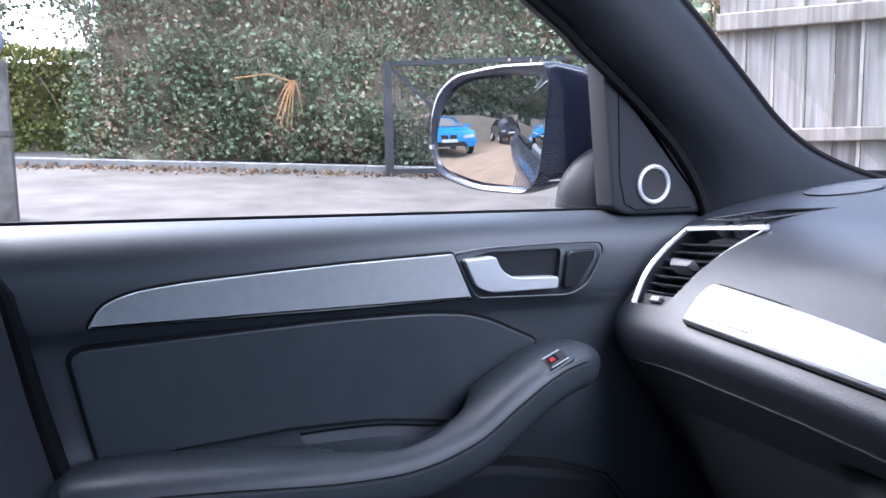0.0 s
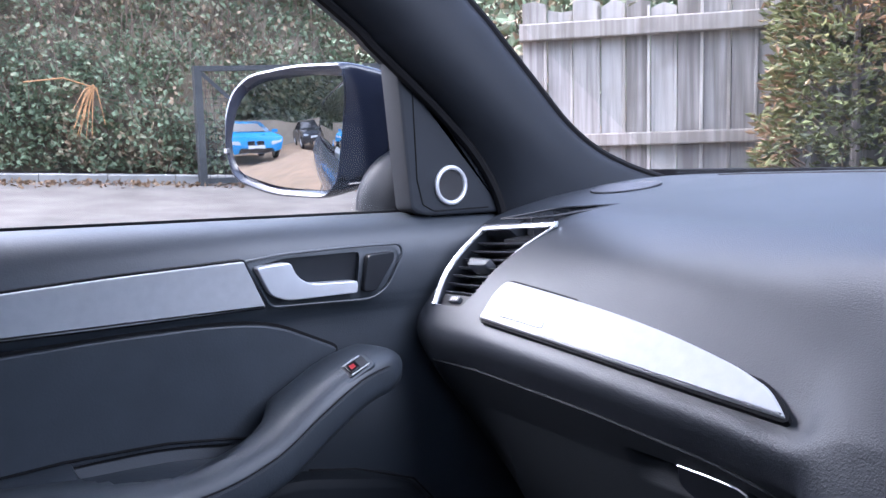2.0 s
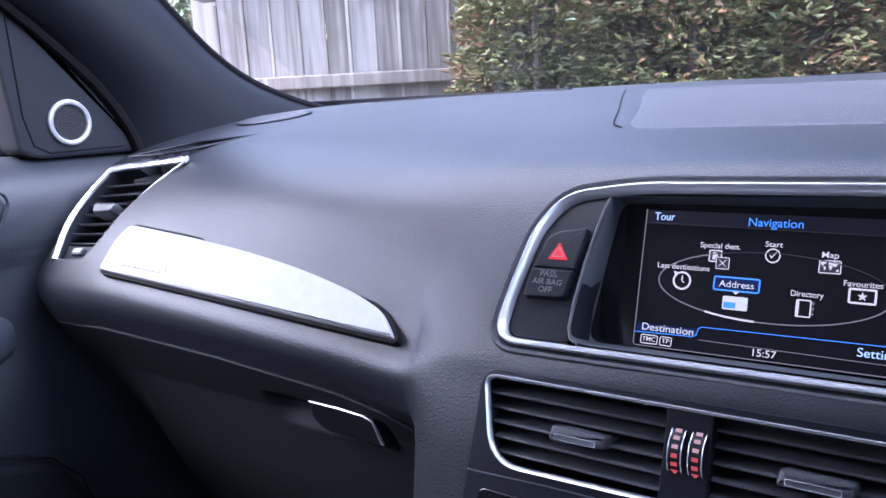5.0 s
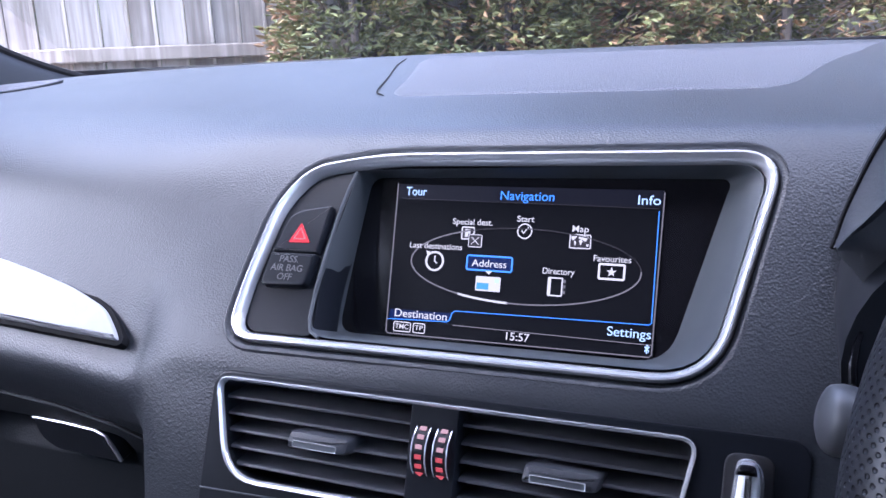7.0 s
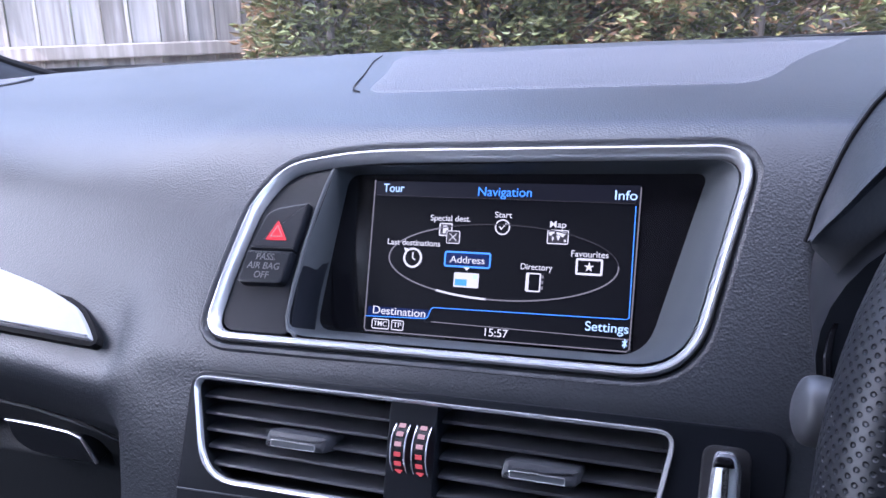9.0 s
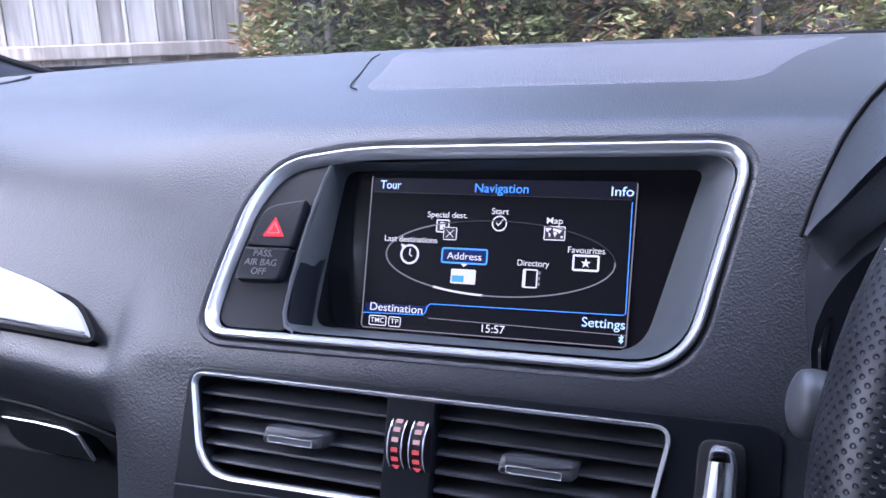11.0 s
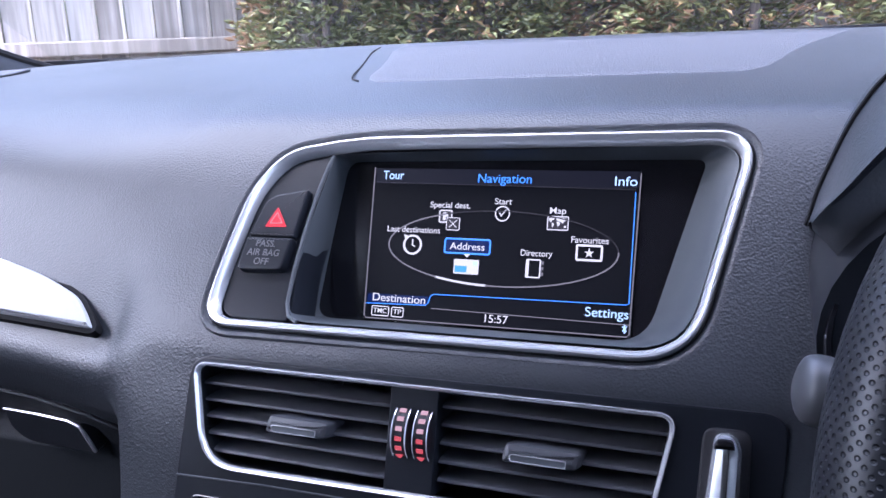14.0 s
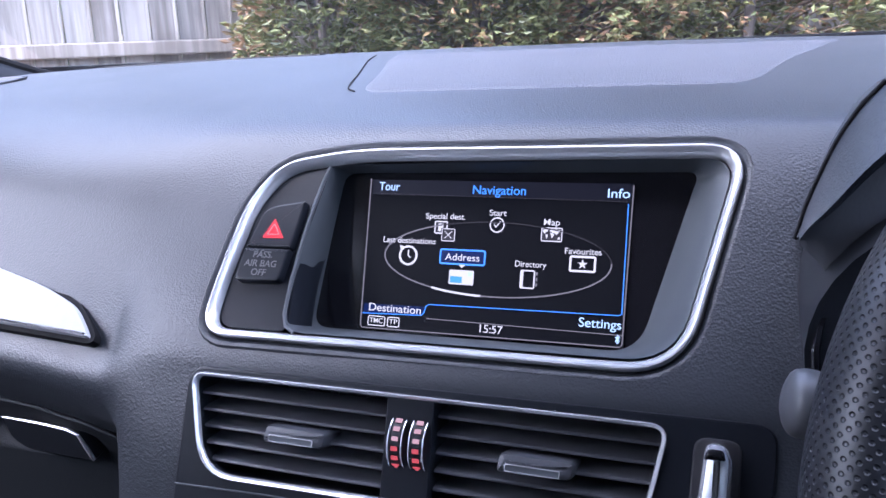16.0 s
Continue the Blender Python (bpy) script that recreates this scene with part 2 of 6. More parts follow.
# ---- dashboard ----
dash = thing("dashboard", (0, 0.1, 0.7), "dark grey soft-touch dashboard with a curved front", "dashboard")
STATIONS = [
    (-0.722, [(0.46, 1.148), (0.34, 1.147), (0.22, 1.138), (0.11, 1.122), (0.045, 1.106), (0.014, 1.086), (-0.026, 1.044), (-0.062, 1.008), (-0.074, 0.985), (-0.066, 0.955), (-0.030, 0.90), (0.05, 0.80), (0.12, 0.70)]),
    (-0.690, [(0.48, 1.149), (0.36, 1.150), (0.23, 1.141), (0.11, 1.125), (0.048, 1.110), (0.016, 1.088), (-0.030, 1.045), (-0.070, 1.006), (-0.083, 0.983), (-0.074, 0.952), (-0.042, 0.90), (0.03, 0.80), (0.10, 0.70)]),
    (-0.600, [(0.52, 1.150), (0.38, 1.153), (0.24, 1.143), (0.12, 1.128), (0.052, 1.114), (0.014, 1.092), (-0.036, 1.049), (-0.074, 1.009), (-0.086, 0.985), (-0.073, 0.954), (-0.045, 0.90), (-0.015, 0.80), (0.04, 0.70)]),
    (-0.440, [(0.54, 1.154), (0.40, 1.156), (0.25, 1.146), (0.12, 1.129), (0.045, 1.117), (-0.012, 1.089), (-0.040, 1.052), (-0.074, 1.003), (-0.086, 0.980), (-0.074, 0.952), (-0.047, 0.90), (-0.02, 0.80), (0.03, 0.70)]),
    (-0.300, [(0.55, 1.156), (0.41, 1.157), (0.25, 1.147), (0.12, 1.130), (0.038, 1.118), (-0.020, 1.086), (-0.048, 1.041), (-0.072, 0.998), (-0.087, 0.974), (-0.074, 0.945), (-0.047, 0.90), (-0.02, 0.80), (0.03, 0.70)]),
    (-0.225, [(0.56, 1.157), (0.41, 1.157), (0.25, 1.147), (0.12, 1.130), (0.029, 1.117), (-0.018, 1.090), (-0.051, 1.041), (-0.074, 0.992), (-0.090, 0.970), (-0.080, 0.940), (-0.050, 0.90), (-0.02, 0.80), (0.03, 0.70)]),
    (-0.204, [(0.56, 1.157), (0.41, 1.157), (0.25, 1.147), (0.12, 1.130), (0.026, 1.116), (-0.016, 1.092), (-0.050, 1.045), (-0.080, 1.000), (-0.092, 0.978), (-0.100, 0.945), (-0.107, 0.90), (-0.125, 0.80), (-0.14, 0.70)]),
    (-0.180, [(0.56, 1.157), (0.41, 1.157), (0.25, 1.147), (0.12, 1.130), (0.022, 1.116), (-0.014, 1.094), (-0.052, 1.045), (-0.083, 1.002), (-0.092, 0.980), (-0.103, 0.945), (-0.112, 0.90), (-0.13, 0.80), (-0.15, 0.70)]),
    (0.000, [(0.57, 1.156), (0.41, 1.156), (0.25, 1.146), (0.12, 1.130), (0.020, 1.117), (-0.010, 1.103), (-0.050, 1.050), (-0.084, 1.004), (-0.092, 0.984), (-0.107, 0.940), (-0.118, 0.90), (-0.14, 0.80), (-0.16, 0.70)]),
    (0.140, [(0.56, 1.154), (0.41, 1.154), (0.25, 1.145), (0.12, 1.130), (0.020, 1.117), (-0.010, 1.103), (-0.050, 1.050), (-0.084, 1.004), (-0.092, 0.984), (-0.107, 0.940), (-0.118, 0.90), (-0.14, 0.80), (-0.16, 0.70)]),
    (0.240, [(0.55, 1.152), (0.40, 1.152), (0.25, 1.145), (0.12, 1.130), (0.020, 1.116), (-0.010, 1.098), (-0.050, 1.050), (-0.082, 1.004), (-0.090, 0.984), (-0.100, 0.940), (-0.10, 0.90), (-0.11, 0.80), (-0.12, 0.70)]),
    (0.790, [(0.50, 1.145), (0.36, 1.148), (0.22, 1.136), (0.11, 1.120), (0.045, 1.104), (0.012, 1.082), (-0.026, 1.040), (-0.066, 1.003), (-0.080, 0.980), (-0.072, 0.950), (-0.050, 0.90), (-0.02, 0.80), (0.02, 0.70)]),
]


def build_dash_body():
    profs = []
    for x, pr in STATIONS:
        profs.append((x, spline([(0, y, z) for y, z in pr], 5)))
    xs = []
    for (a, _), (b, _) in zip(profs, profs[1:]):
        k = max(2, int((b - a) / 0.022))
        xs += [a + (b - a) * i / k for i in range(k)]
    xs.append(profs[-1][0])
    X = np.array([p[0] for p in profs])
    rows = []
    for x in xs:
        i = min(max(int(np.searchsorted(X, x, side="right")) - 1, 0), len(X) - 2)
        t = (x - X[i]) / (X[i + 1] - X[i])
        t = t * t * (3 - 2 * t) if -0.31 < x < 0.25 else t
        row = [(x, a.y * (1 - t) + b.y * t, a.z * (1 - t) + b.z * t) for a, b in zip(profs[i][1], profs[i + 1][1])]
        row += [(x, 0.55, 0.70), (x, row[0][1], 0.95)]
        rows.append(row)
    return loft(rows, close_u=True)


def dash_y(x, z):
    """How far forward the front of the dash stands at the height z."""
    X = [p[0] for p in STATIONS]
    i = min(max(int(np.searchsorted(X, x)) - 1, 0), len(X) - 2)
    t = (x - X[i]) / (X[i + 1] - X[i])
    pr = [(a[0] * (1 - t) + b[0] * t, a[1] * (1 - t) + b[1] * t) for a, b in zip(STATIONS[i][1], STATIONS[i + 1][1])]
    for (y0, z0), (y1, z1) in zip(pr[4:], pr[5:]):
        if z1 <= z <= z0:
            return y0 + (y1 - y0) * (z0 - z) / (z0 - z1)
    return pr[-1][0]


def dash_z(x, y):
    """The height of the dash top at the place x, y."""
    X = [p[0] for p in STATIONS]
    i = min(max(int(np.searchsorted(X, x)) - 1, 0), len(X) - 2)
    t = (x - X[i]) / (X[i + 1] - X[i])
    pr = [(a[0] * (1 - t) + b[0] * t, a[1] * (1 - t) + b[1] * t) for a, b in zip(STATIONS[i][1], STATIONS[i + 1][1])]
    return float(np.interp(y, [p[0] for p in pr[4::-1]], [p[1] for p in pr[4::-1]]))


def grow(outline, d):
    turn = sum(outline[i - 1][0] * outline[i][1] - outline[i][0] * outline[i - 1][1] for i in range(len(outline)))
    out = []
    for i in range(len(outline)):
        a, b, p = outline[i - 1], outline[(i + 1) % len(outline)], Vector(outline[i])
        t = Vector(b) - Vector(a)
        nn = Vector((t.y, -t.x)).normalized()
        out.append(p + nn * (d if turn > 0 else -d))
    return out


dash_body = part("body", build_dash_body(), DASH, dash)
FRAME = basis((0, -0.081, 1.007), (1, 0, 0), (0, 0.6, 0.8))
FRAME_OUT = rounded([(-0.1478, 0.0002, 0.016), (0.1068, 0.0030, 0.026), (0.1300, 0.1160, 0.019), (-0.080, 0.1122, 0.05), (-0.1255, 0.1035, 0.03), (-0.1412, 0.0790, 0.04), (-0.1470, 0.030, 0.03)], seg=8)
VENTC = basis((0, -0.091, 0.982), (1, 0, 0), (0, 0.33, 0.94))
VENTC_OUT = rounded([(-0.1497, 0.0028, 0.008), (0.1040, 0.0040, 0.008), (0.0940, -0.0470, 0.008), (-0.1385, -0.0505, 0.020)], seg=6)
VENTL = basis((-0.703, -0.0606, 1.0109), (0.119, 0.0084, 0.0114), (0.003, 0.0818, 0.0852))
VENTL_OUT = rounded([(0.001, -0.001, 0.004), (-0.010, 0.044, 0.02), (-0.004, 0.080, 0.02), (0.013, 0.117, 0.004), (0.137, 0.1165, 0.003), (0.1015, 0.086, 0.02), (0.078, 0.050, 0.02), (0.069, 0.017, 0.02), (0.058, -0.005, 0.006)], seg=4)
SLOT = basis((-0.61, 0.06, 1.1185), (1, 0.0, 0.02), (0, 1, 0.12))
SLOT_OUT = rounded([(-0.055, -0.046, 0.004), (0.005, -0.034, 0.02), (0.048, 0.062, 0.003), (-0.03, 0.03, 0.02)], seg=4)
carve(dash_body, [
    obj("cut", slab(grow(FRAME_OUT, 0.0080), FRAME, -0.075, 0.05), BLACK),
    obj("cut", slab(VENTC_OUT, VENTC, -0.05, 0.04), BLACK),
    obj("cut", slab(VENTL_OUT, VENTL, -0.04, 0.04), BLACK),
    obj("cut", slab(SLOT_OUT, SLOT, -0.03, 0.03), BLACK),
    obj("cut", slab([(-0.412, 0.882), (-0.258, 0.882), (-0.258, 0.925), (-0.412, 0.925)], basis((0, -0.03, 0), (1, 0, 0), (0, 0, 1)), -0.01, 0.08), BLACK)])


def ring(bm, outline, m, w, h, z=0.0):
    """A moulding of width w and height h that follows an outline in the frame m."""
    n = m.to_3x3() @ Vector((0, 0, 1))
    path = [m @ Vector((p[0], p[1], z)) for p in outline]
    keep = [p for i, p in enumerate(path) if (p - path[i - 1]).length > 1e-5]
    return sweep(bm, keep, [(w * math.cos(a), h * math.sin(a)) for a in np.linspace(0, 2 * math.pi, 9)[:-1]], up=n, closed=True)


def bead(bm, outline, m, w, h, z=0.0):
    """A bright moulding along an outline, its face sloping in towards the middle."""
    n = m.to_3x3() @ Vector((0, 0, 1))
    path = [m @ Vector((p[0], p[1], z)) for p in outline]
    keep = [p for i, p in enumerate(path) if (p - path[i - 1]).length > 1e-5]
    return sweep(bm, keep, [(w, -h), (w, 0.55 * h), (0.78 * w, 0.95 * h), (0.4 * w, 0.95 * h), (-0.2 * w, 0.55 * h), (-0.7 * w, -0.1 * h), (-w, -h)], up=n, closed=True)


# silver strip with a raised badge plate
TRIM = basis((-0.591, -0.0768, 1.0141), (0.357, -0.003, -0.0202), (0.005, 0.0323, 0.0347))
TRIM_OUT = rounded([(0.001, -0.002, 0.004), (-0.002, 0.030, 0.02), (0.005, 0.0495, 0.010), (0.096, 0.0480, 0.03), (0.175, 0.0445, 0.03), (0.245, 0.0378, 0.03), (0.306, 0.0275, 0.03), (0.338, 0.0175, 0.02), (0.352, 0.006, 0.01), (0.359, -0.001, 0.003), (0.268, -0.0015, 0.02), (0.132, -0.0015, 0.02)], seg=4)
part("strip_recess", slab(grow(TRIM_OUT, 0.003), TRIM, -0.03, 0.0005), RUBBER, dash, "black gap round the strip")
strip = part("trim_strip", slab(TRIM_OUT, TRIM, -0.02, 0.0045, 0.002), ALU, dash, "long tapering brushed aluminium strip")
BADGE_OUT = rounded([(0.023, 0.0165), (0.091, 0.0165), (0.0945, 0.0075), (0.026, 0.0065)], 0.0018)
badge = part("badge_plate", slab(BADGE_OUT, TRIM, 0.003, 0.0062, 0.0006), SATIN, strip, "small raised metal badge")
bm = bmesh.new()
for k in range(7):
    prism(bm, [(0.031 + k * 0.0083, 0.0098), (0.0368 + k * 0.0083, 0.0098), (0.0360 + k * 0.0083, 0.0140), (0.0302 + k * 0.0083, 0.0140)], TRIM, 0.006, 0.0068)
part("badge_marks", bm, mat("badge_grey", (0.5, 0.5, 0.51), 0.4, 0.7), strip)

# glovebox lid with its recessed handle
def scoop(x, z):
    """Depth of the finger hollow beside the glovebox handle."""
    along = min(max((x + 0.408) / 0.035, 0), 1) * min(max((-0.264 - x) / 0.006, 0), 1)
    v = (z - 0.886) / 0.032
    return 0.015 * along * along * (3 - 2 * along) * float(np.interp(v, [0, 0.08, 0.72, 0.9, 1.0], [0, 0.12, 1, 0.9, 0]))


def lid():
    xs = np.linspace(-0.695, -0.222, 110)
    seam = lambda x: float(np.interp(x, [-0.70, -0.61, -0.44, -0.31, -0.26, -0.235, -0.222], [0.948, 0.952, 0.947, 0.938, 0.930, 0.918, 0.905]))
    rows = []
    for x in xs:
        top = seam(x)
        row = [(x, dash_y(x, top) + 0.012, top), (x, dash_y(x, top) - 0.001, top)]
        low = min(0.925, top - 0.004)
        for z in list(np.linspace(top - 0.0015, low, 4)) + list(np.linspace(low - 0.0015, 0.880, 22)) + list(np.linspace(0.874, 0.72, 6)):
            row.append((x, dash_y(x, z) - 0.0025 + scoop(x, z), z))
        row.append((x, dash_y(x, 0.72) + 0.02, 0.72))
        rows.append(row)
    return loft(rows)


glove = part("glovebox_lid", lid(), DASH_SHADED, dash, "glovebox lid with shade put into its colour and a seam along its top")
HND = basis((-0.303, -0.0575, 0.909), (1, -0.01, -0.06), (0, -0.32, 1))
hl = part("handle", slab(rounded([(-0.0395, 0.0107, 0.003), (0.0200, 0.0140, 0.008), (0.0290, 0.0112, 0.006), (0.0335, -0.0125, 0.002), (-0.030, -0.0180, 0.008), (-0.0420, -0.0085, 0.010)]), HND, -0.006, 0.003, 0.0012), BLACK, glove, "dark glovebox handle with a bright edge")
bm = sweep(bmesh.new(), [HND @ Vector(p) for p in ((-0.0395, 0.0106, 0.003), (-0.007, 0.0133, 0.0032), (0.0190, 0.0137, 0.0032), (0.0280, 0.0108, 0.0032), (0.0310, -0.0010, 0.0032), (0.0325, -0.0110, 0.003))], circle(0.0010, 8), up=(0, -1, 0.2), scale=[0.8, 1, 1, 1.1, 1.5, 1.4])
part("bright_edge", bm, CHROME, hl)

# screen surround
part("surround_left", slab(rounded([(-0.1450, 0.0032, 0.014), (-0.0985, 0.0038, 0.006), (-0.1035, 0.045, 0.05), (-0.0958, 0.1060, 0.003), (-0.1235, 0.1015, 0.03), (-0.1385, 0.078, 0.04), (-0.1445, 0.030, 0.03)]), FRAME, -0.03, -0.0035, 0.001), SATIN_BLACK, dash, "black switch panel beside the screen")
part("chrome_surround", bead(bmesh.new(), grow(FRAME_OUT, 0.0005), FRAME, 0.0028, 0.0034, -0.0008), CHROME, dash, "bright chrome frame round the screen")
roll_n = FRAME.to_3x3() @ Vector((0, 0, 1))
roll = [FRAME @ Vector((p[0], p[1], 0.0)) for p in grow(FRAME_OUT, 0.0062)]
part("rolled_edge", sweep(bmesh.new(), [p for i, p in enumerate(roll) if (p - roll[i - 1]).length > 1e-5], [(0.0030, -0.012), (0.0030, -0.0004), (0.0020, 0.0006), (0.0006, 0.0006), (-0.0010, -0.0004), (-0.0024, -0.0026), (-0.0036, -0.0060), (-0.0036, -0.012)], up=roll_n, closed=True), DASH, dash, "soft rolled edge round the screen")
part("surround_groove", ring(bmesh.new(), grow(FRAME_OUT, 0.0036), FRAME, 0.0009, 0.0010, -0.0022), RUBBER, dash)
SCREEN = basis((0, -0.019, 1.040), (1, 0, 0), (0, 0.03, 0.084))
fin = rounded([(-0.1015, 0.0035, 0.014), (0.1052, 0.0062, 0.024), (0.1268, 0.1128, 0.016), (-0.0960, 0.1060, 0.004), (-0.1030, 0.045, 0.05)], seg=6)
sin = rounded([(-0.1070, -0.0462, 0.010), (0.0830, -0.0446, 0.016), (0.1085, 0.0500, 0.006), (-0.0940, 0.0470, 0.008), (-0.1015, -0.003, 0.03)], seg=6)
r0 = [FRAME @ Vector((p.x, p.y, -0.002)) for p in fin]
r1 = [SCREEN @ Vector((p.x, p.y, -0.001)) for p in sin]
lip = [a.lerp(b, 0.06) + (FRAME.to_3x3() @ Vector((0, 0, 0.0008))) for a, b in zip(r0, r1)]
mid = [a.lerp(b, 0.5) for a, b in zip(r0, r1)]
part("screen_well", loft([r0, lip, mid, r1], close_u=True, cap=False), WELL, dash, "charcoal side walls round the sunk screen")
bm = sweep(bmesh.new(), [FRAME @ Vector((x, v, -0.0015)) for x, v in ((-0.0966, 0.1045), (-0.0987, 0.0956), (-0.1009, 0.0793), (-0.1025, 0.0565), (-0.1030, 0.0328), (-0.1019, 0.0132), (-0.0993, 0.0064), (-0.0937, 0.0034))], circle(0.0011, 8), up=(0, -0.8, 0.6))
part("edge_line", bm, WELL, dash)

display = thing("display_screen", (0, -0.019, 0.99), "lit dashboard display showing a blue and white navigation menu", "screen")
part("bezel", slab(grow(sin, 0.0012), SCREEN, -0.004, -0.0005, 0.0005), GLOSS, display, "gloss black bezel")
part("panel", slab([(-0.076, -0.0435), (0.076, -0.0435), (0.076, 0.0435), (-0.076, 0.0435)], SCREEN, -0.002, 0.0002), mat("lit_panel_black", (0.006, 0.007, 0.012), 0.3, spec=0.1, emit=0.03), display, "dark lit panel")


def glow(name, c, e):
    return mat(name, c, 0.4, spec=0.15, emit=e * 0.082)


GREY, LINE = glow("dim_grey", (0.062, 0.054, 0.060), 1.0), glow("thin_line_grey", (0.30, 0.27, 0.28), 1.0)
BLUEISH = glow("header_tint", (0.014, 0.014, 0.024), 0.9)
BLUE, SOFT = glow("bright_blue", (0.10, 0.33, 1.0), 1.7), glow("soft_white", (0.84, 0.78, 0.76), 1.35)
DIMBLUE = glow("blue_line", (0.05, 0.16, 0.62), 1.5)


NAVY, STEEL_BLUE = glow("tab_blue", (0.006, 0.022, 0.12), 1.0), glow("ice_blue_text", (0.55, 0.74, 1.0), 1.7)


def screen_at(u, v):
    return SCREEN @ Matrix.Translation((u, v, 0))


def screen_ring(name, outline, w, m):
    return part(name, ring(bmesh.new(), outline, SCREEN, w, 0.0002, 0.0003), m, display)


def screen_line(name, pts, w, m):
    """A thin lit line through points of the screen."""
    return part(name, sweep(bmesh.new(), [SCREEN @ Vector((u, v, 0.0004)) for u, v in pts], [(-w, -0.0002), (w, -0.0002), (w, 0.0002), (-w, 0.0002)], up=SCREEN.to_3x3() @ Vector((0, 0, 1))), m, display)


def icon_box(u0, u1, v0, v1, w=0.00035, m=SOFT, r=0.0006):
    screen_ring("icon_frame", rounded([(u0, v0), (u1, v0), (u1, v1), (u0, v1)], r), w, m)


def icon_mark(pts, m=SOFT, z=0.0005):
    part("icon_mark", slab(pts, SCREEN, 0.0002, z), m, display)


def rect(u0, u1, v0, v1):
    return [(u0, v0), (u1, v0), (u1, v1), (u0, v1)]


part("title_bar", slab(rect(-0.0755, 0.0755, 0.0345, 0.0432), SCREEN, 0.0002, 0.0003), BLUEISH, display)
part("tab_fill", slab([(-0.0745, -0.0352), (-0.0372, -0.0342), (-0.0362, -0.0295), (-0.0742, -0.0300)], SCREEN, 0.0002, 0.0003), NAVY, display)
screen_line("rule", [(-0.0750, 0.0353), (0.0740, 0.0338)], 0.00016, GREY)
screen_line("border", [(-0.0766, 0.0440), (-0.0756, -0.0425), (-0.0745, -0.0440), (0.0738, -0.0428), (0.0752, -0.0415), (0.0764, 0.0425)], 0.00032, LINE)
screen_line("rule", [(-0.0345, -0.0360), (0.0750, -0.0366)], 0.00025, LINE)
screen_line("blue_edge", [(-0.0752, -0.0357), (-0.0380, -0.0345), (-0.0366, -0.0332), (-0.0354, -0.0292), (-0.0338, -0.0280), (0.0728, -0.0264), (0.0742, -0.0256), (0.0742, 0.0100), (0.0742, 0.0325)], 0.00024, BLUE)
lettering("title", "Navigation", 0.0072, screen_at(0.0028, 0.0382), BLUE, display, width=0.0308)
for name, text, size, u, v, w, m in (
        ("tour", "Tour", 0.0070, -0.0644, 0.0392, 0.0132, STEEL_BLUE), ("info", "Info", 0.0070, 0.0688, 0.0378, 0.0116, STEEL_BLUE), ("settings", "Settings", 0.0070, 0.0632, -0.0315, 0.0223, STEEL_BLUE),
        ("destination", "Destination", 0.0064, -0.0546, -0.0320, 0.0326, SOFT), ("clock", "15:57", 0.0062, 0.0034, -0.0393, 0.0131, SOFT),
        ("special", "Special dest.", 0.0048, -0.0278, 0.0226, 0.0240, SOFT), ("start", "Start", 0.0048, 0.0031, 0.0255, 0.0098, SOFT), ("map", "Map", 0.0050, 0.0339, 0.0213, 0.0088, SOFT),
        ("last", "Last destinations", 0.0048, -0.0491, 0.0079, 0.0326, SOFT), ("favourites", "Favourites", 0.0048, 0.0519, 0.0061, 0.0197, SOFT),
        ("address", "Address", 0.0056, -0.0158, -0.0004, 0.0205, SOFT), ("directory", "Directory", 0.0048, 0.0236, -0.0022, 0.0175, SOFT)):
    lettering(name, text, size, screen_at(u, v), m, display, width=w)


def oval(q0, q1, n):
    return [(0.0018 + 0.0655 * math.cos(q), -0.0005 + 0.0208 * math.sin(q)) for q in np.linspace(q0, q1, n)]


for q0, q1, m in ((0.05, 1.0, GREY), (1.0, 2.1, GREY), (2.1, 3.3, LINE), (3.3, 4.16, LINE), (4.62, 5.6, LINE), (5.6, 6.33, LINE)):
    screen_line("oval", oval(q0, q1, 20), 0.0004 if m is LINE else 0.0003, m)
screen_line("bright_arc", oval(4.15, 4.63, 12), 0.0006, SOFT)
# start: tick in a circle; last destinations: clock with an arrow
screen_ring("icon_circle", [(0.0030 + p[0], 0.0189 + p[1]) for p in circle(0.0040, 24)], 0.0004, SOFT)
icon_mark([(0.0010, 0.0190), (0.0024, 0.0172), (0.0052, 0.0210), (0.0047, 0.0213), (0.0024, 0.0182), (0.0015, 0.0195)])
screen_line("icon_circle", [(-0.0490 + 0.0052 * math.cos(q), -0.0006 + 0.0052 * math.sin(q)) for q in np.linspace(-3.7, 2.0, 26)], 0.0006, SOFT)
icon_mark([(-0.0548, 0.0052), (-0.0534, 0.0016), (-0.0508, 0.0042)])
screen_line("clock_mark", [(-0.0490, 0.0026), (-0.0490, -0.0008), (-0.0474, -0.0018)], 0.00035, SOFT)
